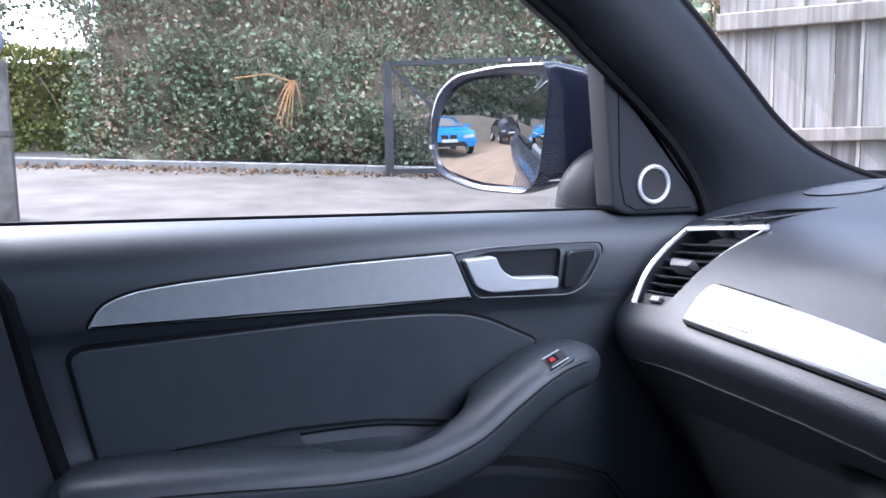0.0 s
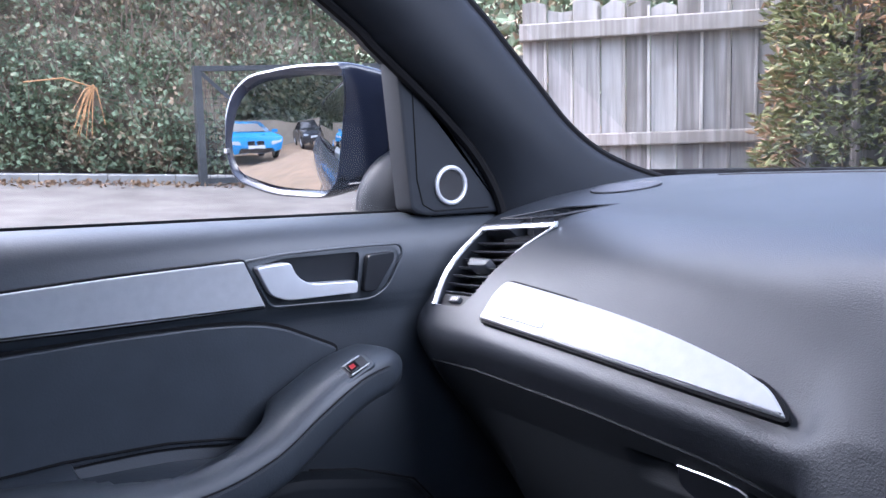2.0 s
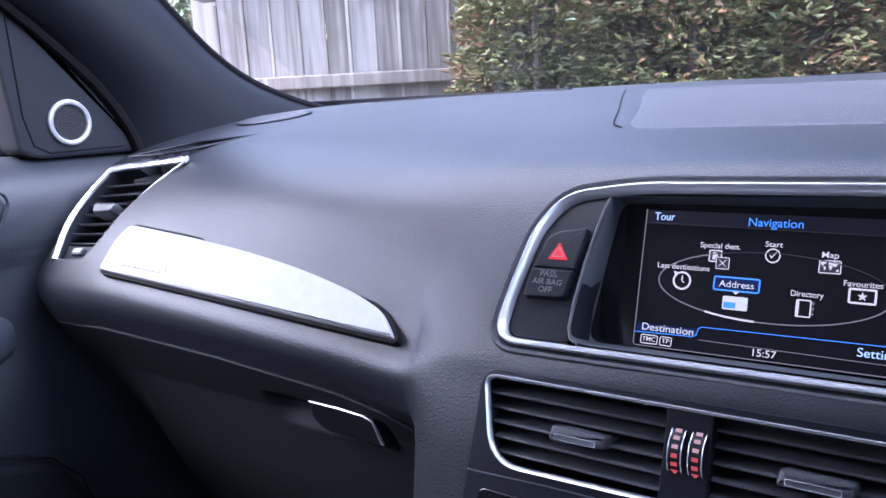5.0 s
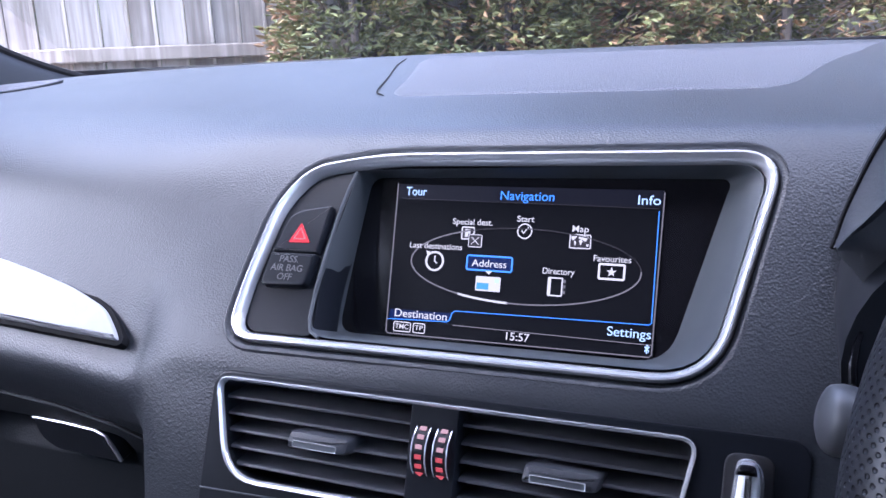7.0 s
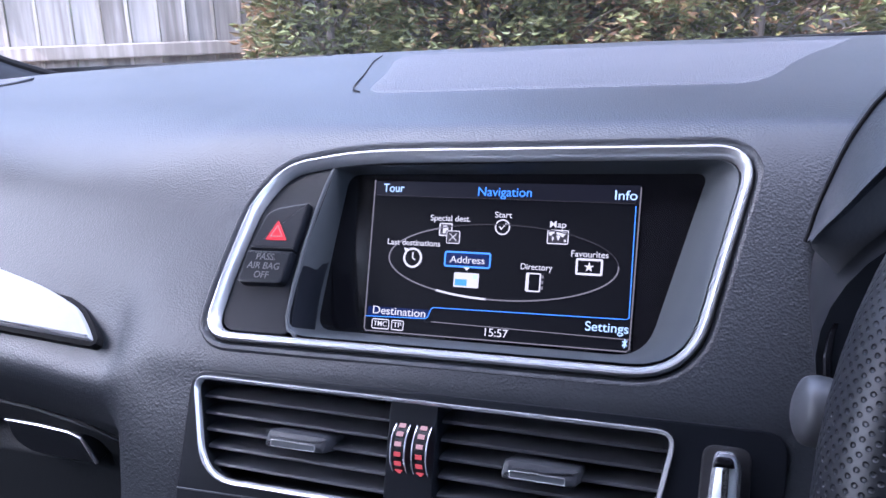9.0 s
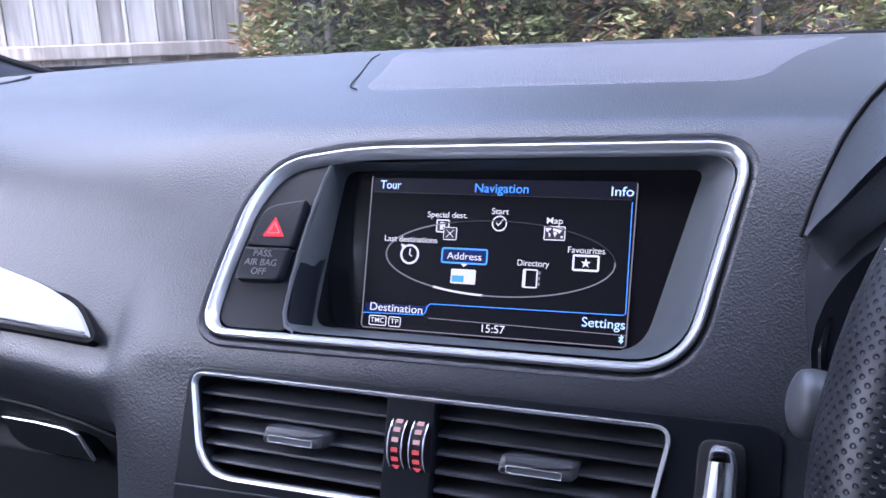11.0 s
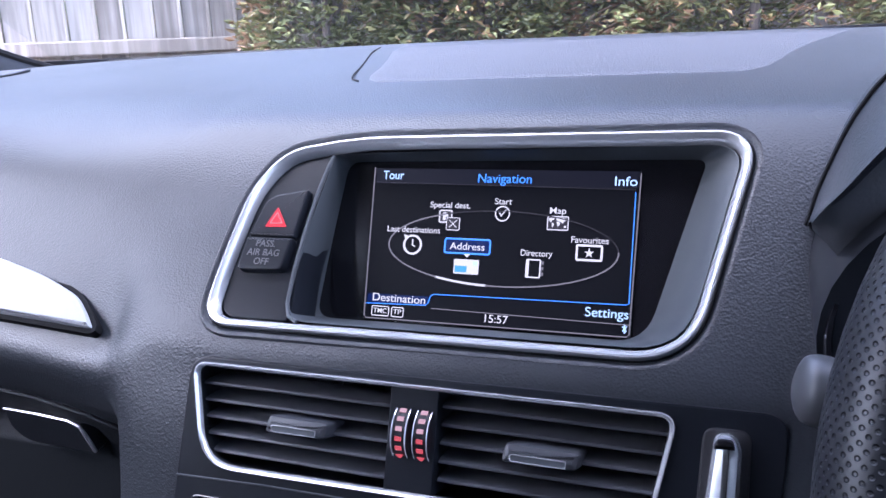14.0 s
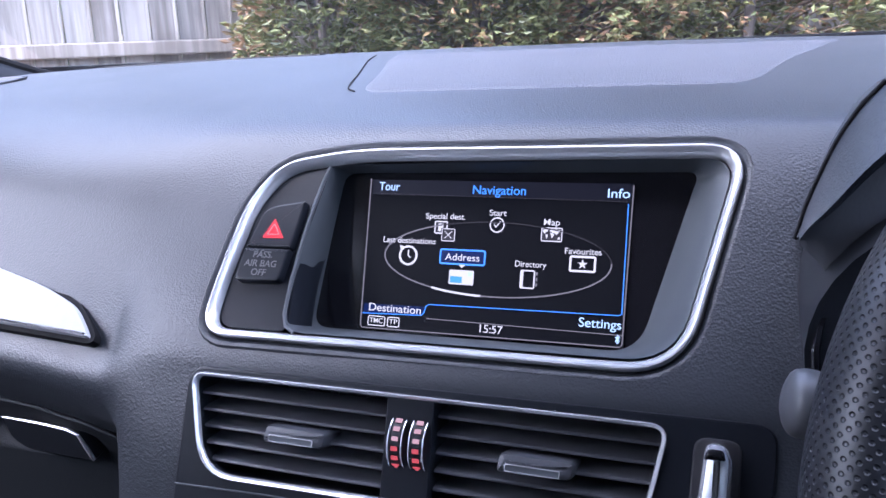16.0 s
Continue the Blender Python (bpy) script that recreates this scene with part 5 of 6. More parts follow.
stalk = thing("indicator_stalk", (0.2, -0.12, 1.0), "grey-black indicator stalk behind the wheel", "stalk")
part("lever", sweep(bmesh.new(), spline([(0.30, -0.13, 1.006), (0.22, -0.135, 1.012), (0.175, -0.14, 1.020), (0.155, -0.142, 1.026), (0.1475, -0.143, 1.0275)], 4), circle(0.0102, 14), scale=[0.6] * 8 + [0.8, 0.95, 1.1, 1.2, 1.25, 1.22, 1.15, 1.0, 0.6]), mat("stalk_plastic", (0.06, 0.062, 0.066), 0.4, var=0.05, scale=40), stalk)
hood = thing("instrument_hood", (0.35, 0.0, 1.05), "dark grey instrument hood over the dials", "instrument hood")
OUTER = [(0.1536, 1.0651), (0.1551, 1.0702), (0.1574, 1.0802), (0.1619, 1.0937), (0.1674, 1.108), (0.1729, 1.1184), (0.180, 1.1285), (0.198, 1.145), (0.24, 1.160), (0.30, 1.168), (0.36, 1.170)]
CREASE = [(0.1512, 1.0795), (0.1545, 1.0845), (0.1586, 1.0892), (0.1628, 1.0944), (0.1677, 1.101), (0.1738, 1.1085), (0.183, 1.1175), (0.200, 1.131), (0.24, 1.146), (0.30, 1.155), (0.36, 1.158)]
LIP = [(0.1525, 1.0735), (0.1575, 1.0685), (0.1640, 1.0620), (0.172, 1.0640), (0.180, 1.070), (0.189, 1.078), (0.199, 1.090), (0.216, 1.106), (0.25, 1.124), (0.30, 1.134), (0.36, 1.137)]


def hood_row(pts, y, dz=0.0):
    p = spline([(x, y, z + dz) for x, z in pts], 3)
    return p + [Vector((0.72 - q.x, q.y, q.z)) for q in p[-2::-1]]


def easing(a, b, k):
    return [p.lerp(q, k) for p, q in zip(a, b)]


h0, h1, h2 = hood_row(OUTER, -0.05), hood_row(CREASE, -0.109), hood_row(LIP, -0.098)
part("cowl", loft([[p + Vector((0.004, 0.16, -0.02)) for p in h0], h0, easing(h0, h1, 0.5), easing(h0, h1, 0.9), [p + Vector((0, -0.0015, -0.001)) for p in h1], easing(h1, h2, 0.12)]), DASH, hood)
part("hood_face", loft([easing(h1, h2, 0.12), easing(h1, h2, 0.5), h2, [p + Vector((0.002, 0.05, -0.004)) for p in h2]]), mat("hood_lining", (0.10, 0.105, 0.115), 0.6, var=0.06, scale=20, bump=0.1, bump_scale=600), hood, "dark inner face of the hood")
part("hood_seam", sweep(bmesh.new(), [p + Vector((-0.0006, -0.001, 0.0)) for p in h0[:20]], circle(0.0011, 6), up=(0, 1, 0)), RUBBER, hood)
part("dial_shroud", sweep(bmesh.new(), [(0.2155, -0.02, 1.048), (0.2155, -0.075, 1.041), (0.2155, -0.110, 1.035)], circle(0.060, 36), up=(0, 0, 1)), BLACK, hood, "round black dial shroud")
part("dial_ring", sweep(bmesh.new(), [(0.2155 + 0.056 * math.cos(a), -0.111, 1.035 + 0.056 * math.sin(a)) for a in np.linspace(0, 2 * math.pi, 41)[:-1]], circle(0.0016, 6), up=(0, 1, 0), closed=True), GLOSS, hood)

# ---- outside: kerb, gate, posts ----
CONCRETE = mat("weathered_concrete", (0.198, 0.191, 0.178), 0.9, var=0.25, scale=3, bump=0.4, bump_scale=80)
kd = Vector((0.47, 0.88, 0)).normalized()
for k in range(26):
    p = Vector((-16.2, -5.9, 0)) + kd * (k * 0.92)
    q = p + kd * 0.91
    kb = sweep(bmesh.new(), [(p.x, p.y, ground_z(p.x, p.y)), (q.x, q.y, ground_z(q.x, q.y))], [(-0.07, -0.1), (0.07, -0.1), (0.07, 0.10), (0.05, 0.12), (-0.07, 0.12)])
    tagged(obj("kerb", kb, CONCRETE, False), "weathered concrete kerb stone by the hedge", "kerb", "kerb stones", "structure")
LITTER_N = 2600
lit = np.random.default_rng(31)
lp = []
for k in range(LITTER_N):
    q = Vector((-16.2, -5.9, 0)) + kd * lit.uniform(2.0, 20.0) + Vector((0.88, -0.47, 0)) * (0.09 + abs(lit.normal()) * 0.28)
    lp.append((q.x, q.y, ground_z(q.x, q.y) + 0.012))
WOODPOST = mat("old_grey_wood", (0.085, 0.078, 0.068), 0.85, var=0.45, scale=6, bump=0.5, bump_scale=40)
post = thing("gate_post", (-8.4, -1.50, ground_z(-8.4, -1.5)), "weathered wooden gate post with a round cap", "post")
gz = ground_z(-8.4, -1.5)
PM = Matrix.Translation((-8.4, -1.50, gz))
part("shaft", slab(rounded([(-0.13, -0.13), (0.13, -0.13), (0.13, 0.13), (-0.13, 0.13)], 0.02), PM, -0.2, 1.48, 0.03), WOODPOST, post)
bm = bmesh.new()
bmesh.ops.create_uvsphere(bm, u_segments=24, v_segments=16, radius=0.21, matrix=PM @ Matrix.Translation((0, -0.08, 1.66)))
part("ball_cap", bm, mat("grey_ball", (0.20, 0.22, 0.26), 0.35, var=0.2, scale=5), post, "smooth blue-grey ball cap")
part("band", slab(rounded([(-0.14, -0.14), (0.14, -0.14), (0.14, 0.14), (-0.14, 0.14)], 0.02), PM, 0.78, 0.83, 0.008), mat("rusty_iron", (0.06, 0.05, 0.045), 0.8, var=0.3, scale=20), post)
STEEL = mat("dark_steel", (0.035, 0.037, 0.038), 0.6, 0.4, var=0.2, scale=15)
gate = thing("metal_gate", (-10.95, 3.24, ground_z(-10.95, 3.24)), "dark steel gate frame with wire mesh, standing before the hedge", "gate")
g0 = Vector((-10.95, 3.24, ground_z(-10.95, 3.24)))
gd = Vector((0.42, 0.907, 0.0))
def gp(u, z):
    return g0 + gd * u + Vector((0, 0, z))
for u in (0.0, 3.2):
    part("upright", sweep(bmesh.new(), [gp(u, -0.05), gp(u, 1.64)], [(-0.05, -0.05), (0.05, -0.05), (0.05, 0.05), (-0.05, 0.05)], up=(1, 0, 0)), STEEL, gate)
for z in (0.06, 1.60):
    part("rail", sweep(bmesh.new(), [gp(0, z), gp(3.2, z + 0.03)], [(-0.035, -0.035), (0.035, -0.035), (0.035, 0.035), (-0.035, 0.035)]), STEEL, gate)
part("brace", sweep(bmesh.new(), [gp(0.05, 1.55), gp(1.6, 0.08)], [(-0.025, -0.025), (0.025, -0.025), (0.025, 0.025), (-0.025, 0.025)]), STEEL, gate)
bm = bmesh.new()
for k in range(1, 32):
    sweep(bm, [gp(k * 0.1, 0.06), gp(k * 0.1, 1.6)], circle(0.003, 4), up=(1, 0, 0))
for k in range(1, 16):
    sweep(bm, [gp(0, k * 0.1), gp(3.2, k * 0.1)], circle(0.003, 4))
tagged(part("wire_mesh", bm, STEEL, gate), kind="stuff")

# ---- fence ----
FD = Vector((0.757, 0.653, 0)).normalized()
FM = basis((-2.84, 2.83, 0), FD, (0, 0, 1))
fence = thing("board_fence", (-2.84, 2.83, 0), "weathered grey close-boarded wooden fence", "fence")


def wood(name, dark, light):
    m = bpy.data.materials.new(name)
    m.use_nodes = True
    t = m.node_tree
    b = t.nodes["Principled BSDF"]
    b.inputs["Roughness"].default_value = 0.85
    co, mp, n1, n2 = t.nodes.new("ShaderNodeTexCoord"), t.nodes.new("ShaderNodeMapping"), t.nodes.new("ShaderNodeTexNoise"), t.nodes.new("ShaderNodeTexNoise")
    oi, ad, rp, mx = t.nodes.new("ShaderNodeObjectInfo"), t.nodes.new("ShaderNodeMath"), t.nodes.new("ShaderNodeValToRGB"), t.nodes.new("ShaderNodeMix")
    mp.inputs["Scale"].default_value = (34, 34, 1.6)
    n1.inputs["Scale"].default_value, n1.inputs["Detail"].default_value = 1.0, 8
    n2.inputs["Scale"].default_value, n2.inputs["Detail"].default_value = 3.5, 5
    t.links.new(co.outputs["Object"], mp.inputs[0])
    t.links.new(mp.outputs[0], n1.inputs["Vector"])
    t.links.new(co.outputs["Object"], n2.inputs["Vector"])
    ad.operation = "MULTIPLY_ADD"
    ad.inputs[1].default_value, ad.inputs[2].default_value = 0.45, -0.22
    t.links.new(oi.outputs["Random"], ad.inputs[0])
    s1 = t.nodes.new("ShaderNodeMath")
    t.links.new(ad.outputs[0], s1.inputs[0])
    t.links.new(n1.outputs["Fac"], s1.inputs[1])
    rp.color_ramp.elements[0].position, rp.color_ramp.elements[1].position = 0.25, 0.72
    rp.color_ramp.elements[0].color, rp.color_ramp.elements[1].color = (*dark, 1), (*light, 1)
    t.links.new(s1.outputs[0], rp.inputs[0])
    mx.data_type = "RGBA"
    mx.inputs["B"].default_value = (0.14, 0.115, 0.095, 1)
    r2 = t.nodes.new("ShaderNodeMapRange")
    r2.inputs["From Min"].default_value, r2.inputs["From Max"].default_value, r2.inputs["To Max"].default_value = 0.5, 0.75, 0.6
    t.links.new(n2.outputs["Fac"], r2.inputs["Value"])
    t.links.new(r2.outputs[0], mx.inputs["Factor"])
    t.links.new(rp.outputs[0], mx.inputs["A"])
    t.links.new(mx.outputs["Result"], b.inputs["Base Color"])
    bp = t.nodes.new("ShaderNodeBump")
    bp.inputs["Strength"].default_value, bp.inputs["Distance"].default_value = 0.5, 0.004
    t.links.new(n1.outputs["Fac"], bp.inputs["Height"])
    t.links.new(bp.outputs[0], b.inputs["Normal"])
    return m


BOARD = wood("silvered_board", (0.155, 0.135, 0.115), (0.40, 0.365, 0.325))
RAIL = wood("bleached_rail", (0.24, 0.205, 0.17), (0.50, 0.455, 0.40))
rnd = random.Random(4)
u = -0.76
for k in range(46):
    w = 0.138 + rnd.uniform(-0.012, 0.012)
    h = (1.955 if u > -0.66 else 1.70) + rnd.uniform(-0.03, 0.03)
    d = 0.010 * (k % 2) + rnd.uniform(0, 0.004)
    bm = slab([(u, -0.1), (u + w - 0.004, -0.1), (u + w - 0.004, h), (u + w * 0.5, h + rnd.uniform(-0.01, 0.03)), (u, h - rnd.uniform(-0.02, 0.02))], FM, -0.02 + d, d, 0.003)
    part("board", bm, BOARD, fence, smooth=False)
    cv = slab([(u + w - 0.022, 0.0), (u + w - 0.002, 0.0), (u + w - 0.004, h - 0.02), (u + w - 0.020, h - 0.02)], FM, d, d + 0.012, 0.003)
    part("cover_strip", cv, RAIL if k % 3 else BOARD, fence, smooth=False)
    u += w
for z0, z1, th in ((1.785, 1.875, 0.055), (1.205, 1.275, 0.05), (0.45, 0.52, 0.05)):
    bm = bmesh.new()
    pts = [(-0.64, z0), (6.0, z0 + 0.01), (6.0, z1 + 0.01), (-0.64, z1)]
    prism(bm, pts, FM, 0.016, 0.016 + th, 0.008)
    part("rail", bm, RAIL, fence, "bleached splitting rail", smooth=False)
for k in range(3):
    part("post", slab([(-0.72 + k * 2.9, -0.2), (-0.62 + k * 2.9, -0.2), (-0.62 + k * 2.9, 1.72), (-0.72 + k * 2.9, 1.72)], FM, -0.09, 0.0, 0.005), WOODPOST, fence, smooth=False)


# ---- foliage ----
def leaf_material(name, stops, rough=0.5):
    m = bpy.data.materials.new(name)
    m.use_nodes = True
    t = m.node_tree
    b = t.nodes["Principled BSDF"]
    b.inputs["Roughness"].default_value = rough
    g, r = t.nodes.new("ShaderNodeNewGeometry"), t.nodes.new("ShaderNodeValToRGB")
    r.color_ramp.interpolation = "LINEAR"
    while len(r.color_ramp.elements) < len(stops):
        r.color_ramp.elements.new(0.5)
    for e, (p, c) in zip(r.color_ramp.elements, stops):
        e.position, e.color = p, (*c, 1)
    co, n, ad = t.nodes.new("ShaderNodeTexCoord"), t.nodes.new("ShaderNodeTexNoise"), t.nodes.new("ShaderNodeMath")
    n.inputs["Scale"].default_value, n.inputs["Detail"].default_value = 1.3, 3
    t.links.new(co.outputs["Object"], n.inputs["Vector"])
    ad.operation = "MULTIPLY_ADD"
    ad.inputs[1].default_value = 0.55
    t.links.new(g.outputs["Random Per Island"], ad.inputs[0])
    sub = t.nodes.new("ShaderNodeMath")
    sub.operation = "MULTIPLY_ADD"
    sub.inputs[1].default_value, sub.inputs[2].default_value = 1.3, -0.42
    t.links.new(n.outputs["Fac"], sub.inputs[0])
    t.links.new(sub.outputs[0], ad.inputs[2])
    t.links.new(ad.outputs[0], r.inputs[0])
    t.links.new(r.outputs[0], b.inputs["Base Color"])
    b.inputs["Transmission Weight"].default_value = 0.0
    return m


def leaves(name, P, N, size, ratio, m, parent=None, droop=0.0, seed=1, label=""):
    """Many small folded leaves at the points P, turned about the normals N."""
    g = np.random.default_rng(seed)
    n = len(P)
    a = g.normal(size=(n, 3))
    d = N + 0.9 * a
    d[:, 2] -= droop
    d /= np.linalg.norm(d, axis=1, keepdims=True)
    s = np.cross(d, g.normal(size=(n, 3)))
    s /= np.linalg.norm(s, axis=1, keepdims=True)
    up = np.cross(s, d)
    L = size * g.uniform(0.6, 1.35, size=(n, 1))
    W = L * ratio
    v0, v2 = P, P + d * L
    mid = P + d * L * 0.5 + up * L * 0.12
    v1, v3 = mid + s * W, mid - s * W
    V = np.stack([v0, v1, v2, v3], 1).reshape(-1, 3)
    idx = np.arange(n)[:, None] * 4
    F = np.concatenate([idx + np.array([[0, 1, 2]]), idx + np.array([[0, 2, 3]])], 0)
    me = bpy.data.meshes.new(name)
    me.from_pydata(V.tolist(), [], F.tolist())
    me.materials.append(m)
    o = new(name, me)
    if parent is not None:
        o.parent = parent
        o.matrix_parent_inverse = parent.matrix_world.inverted()
    tagged(o, label)
    return o


def wave(x, y, s, k=0):
    return noise.noise(Vector((x * s + 7.3 * k, y * s - 3.1 * k, 1.7 * k)))


HOLLY = leaf_material("hedge_leaves", [(0.0, (0.095, 0.115, 0.068)), (0.3, (0.13, 0.17, 0.095)), (0.52, (0.18, 0.225, 0.13)), (0.66, (0.23, 0.23, 0.14)), (0.78, (0.27, 0.195, 0.12)), (1.0, (0.33, 0.235, 0.155))], 0.75)
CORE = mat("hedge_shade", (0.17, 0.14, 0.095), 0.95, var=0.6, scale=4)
TWIG = mat("brown_twigs", (0.132, 0.089, 0.063), 0.9, var=0.4, scale=20)
hedge = thing("hedge", (-13.2, 1.0, 1.0), "tall dense mixed evergreen hedge with brown stems", "hedge")
hn = Vector((0.88, -0.47, 0))
def hedge_point(s, z, k=0.0):
    base = Vector((-16.8, -6.0, 0)) + kd * s - hn * 0.55
    bulge = 0.45 * wave(s, z, 0.55) + 0.25 * wave(s, z, 1.6, 1) - 0.10 * max(0, z - 1.5)
    p = base + hn * (bulge + k)
    return Vector((p.x, p.y, ground_z(p.x, p.y) + z))
g = np.random.default_rng(5)
P, N = [], []
for i in range(64000):
    s = g.uniform(5.2, 22.0)
    z = g.uniform(0.05, 6.2) if g.random() < 0.85 else g.uniform(0.05, 2.0)
    if z > 5.2 + 1.0 * wave(s, 0, 0.6, 3):
        continue
    if wave(s, z, 1.1, 6) < -0.42 and g.random() < 0.8:
        continue
    p = hedge_point(s, z, g.uniform(-0.30, 0.06))
    P.append(p[:])
    N.append((hn.x, hn.y, 0.35))
tagged(leaves("leaf_mass", np.array(P), np.array(N), 0.095, 0.34, HOLLY, hedge, 0.2, 3), kind="stuff")
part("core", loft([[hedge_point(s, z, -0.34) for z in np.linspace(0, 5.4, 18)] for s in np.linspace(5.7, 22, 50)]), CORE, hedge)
bm = bmesh.new()
for i in range(1100):
    s, z = g.uniform(5.2, 21), g.uniform(0.0, 4.0)
    a = hedge_point(s, z, g.uniform(-0.2, 0.05))
    b = a + Vector((g.uniform(-0.15, 0.15), g.uniform(-0.35, 0.35), g.uniform(0.3, 1.0)))
    sweep(bm, [a, a.lerp(b, 0.5) + Vector((0.03, 0.03, 0)), b], circle(0.007, 4), up=(1, 0.3, 0))
tagged(part("stems", bm, TWIG, hedge), kind="stuff")
LITTER = leaf_material("fallen_leaves", [(0.0, (0.07, 0.045, 0.03)), (0.5, (0.16, 0.10, 0.06)), (1.0, (0.24, 0.16, 0.09))], 0.9)
litter = leaves("leaf_litter", np.array(lp), np.tile([0.2, 0.1, 0.05], (LITTER_N, 1)), 0.07, 0.35, LITTER, None, 0.0, 32)
tagged(litter, "brown fallen leaves lying along the kerb", "leaf litter", kind="stuff")
DRY = leaf_material("dry_frond", [(0.0, (0.25, 0.13, 0.05)), (1.0, (0.45, 0.25, 0.10))], 0.8)
frond = thing("dead_branch", (-12.2, 1.9, 1.6), "dead orange-brown branch hanging on the hedge", "branch")
bm = bmesh.new()
f0 = Vector((-12.05, 2.15, 2.25))
for k in range(14):
    e = f0 + Vector((g.uniform(-0.08, 0.05), g.uniform(-0.32, 0.12), g.uniform(-0.75, -0.15)))
    sweep(bm, spline([f0, f0.lerp(e, 0.4) + Vector((0, 0, 0.10)), e], 5), circle(0.012, 5), up=(1, 0, 0), scale=[1.0, 1, 1, 0.9, 0.9, 0.8, 0.7, 0.6, 0.5, 0.4, 0.3])
sweep(bm, [f0 + Vector((0, -0.9, 0.05)), f0 + Vector((0, -0.4, 0.12)), f0], circle(0.012, 5), up=(1, 0, 0))
part("twigs", bm, mat("dry_orange_twigs", (0.36, 0.19, 0.08), 0.85, var=0.3, scale=12), frond)

# clipped lower hedge behind the post, trees beyond
CLIP = leaf_material("clipped_leaves", [(0.0, (0.064, 0.080, 0.022)), (0.5, (0.158, 0.178, 0.050)), (0.85, (0.264, 0.247, 0.078)), (1.0, (0.317, 0.217, 0.092))], 0.5)
clipped = thing("clipped_hedge", (-17, -2.5, 1.2), "clipped olive-green hedge beyond the post", "hedge")
P, N = [], []
for i in range(16000):
    y, z = g.uniform(-7.5, -0.6), g.uniform(0, 1.85)
    x = -16.6 + g.uniform(-0.12, 0.12) + 0.1 * wave(y, z, 1.5, 8)
    if g.random() < 0.25:
        x, z = g.uniform(-17.6, -16.6), 1.85 + g.uniform(-0.06, 0.08)
    P.append((x, y, ground_z(-16.6, y) + z + 0.1 * wave(y, 0, 0.8, 2)))
    N.append((1, 0, 0.4))
tagged(leaves("leaf_mass", np.array(P), np.array(N), 0.09, 0.4, CLIP, clipped, 0.0, 6), kind="stuff")
bm = bmesh.new()
box(bm, (-17.7, -7.6, 0.6), (-16.75, -0.5, ground_z(-16.6, -3) + 1.75))
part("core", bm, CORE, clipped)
BARK = mat("grey_brown_bark", (0.12, 0.10, 0.085), 0.9, var=0.4, scale=6, bump=0.6, bump_scale=30)
TREE = leaf_material("tree_leaves", [(0.0, (0.053, 0.065, 0.032)), (0.5, (0.106, 0.129, 0.064)), (0.8, (0.190, 0.178, 0.092)), (1.0, (0.275, 0.188, 0.111))], 0.6)


def build_tree(at, height, spread, count, seed, low=0.25):
    r = random.Random(seed)
    gg = np.random.default_rng(seed)
    t = thing("tree", at, "tall evergreen tree with an uneven crown and bare limbs", "tree", "trees round the drive")
    base = Vector(at)
    tips = []
    bm = bmesh.new()
    top = base + Vector((r.uniform(-0.4, 0.4), r.uniform(-0.4, 0.4), height))
    tr = spline([base, base.lerp(top, 0.35) + Vector((r.uniform(-0.2, 0.2), r.uniform(-0.2, 0.2), 0)), base.lerp(top, 0.7), top], 5)
    sweep(bm, tr, circle(0.022 * height + 0.04, 9), up=(1, 0, 0), scale=[1 - 0.9 * i / (len(tr) - 1) for i in range(len(tr))])
    for k in range(26):
        f = low + (0.98 - low) * k / 25
        a = base.lerp(top, f)
        ang = r.uniform(0, 6.28)
        l = spread * (1.1 - 0.7 * f) * r.uniform(0.6, 1.1)
        e = a + Vector((math.cos(ang) * l, math.sin(ang) * l, l * r.uniform(0.1, 0.6)))
        sweep(bm, spline([a, a.lerp(e, 0.5) + Vector((0, 0, -0.1 * l)), e], 4), circle(0.03 + 0.012 * l, 5), up=(0, 0, 1) if abs((e - a).normalized().z) < 0.9 else (1, 0, 0), scale=[1 - 0.08 * i for i in range(9)])
        tips += [a.lerp(e, q) for q in (0.45, 0.65, 0.85, 1.0)]
    part("trunk", bm, BARK, t)
    c = np.array([p[:] for p in tips])
    pick = gg.integers(0, len(c), count)
    P = c[pick] + gg.normal(size=(count, 3)) * 0.13 * spread
    tagged(leaves("crown", P, gg.normal(size=(count, 3)), 0.16, 0.4, TREE, t, 0.2, seed), kind="stuff")
    return t


for at, h, s, n, low in (((-24, -3.0, 1.6), 9, 3.0, 6000, 0.1), ((-27, 0.5, 1.8), 11, 3.4, 6000, 0.1), ((-30, -8.0, 1.6), 10, 3.6, 5000, 0.1), ((-20.5, 3.5, 1.6), 9, 3.0, 6000, 0.15), ((-17.5, 8.0, 1.4), 9, 3.2, 6000, 0.15), ((-13.5, 14.0, 1.0), 10, 3.4, 6000, 0.15)):
    build_tree(at, h, s, n, int(-at[0] * 10), low)

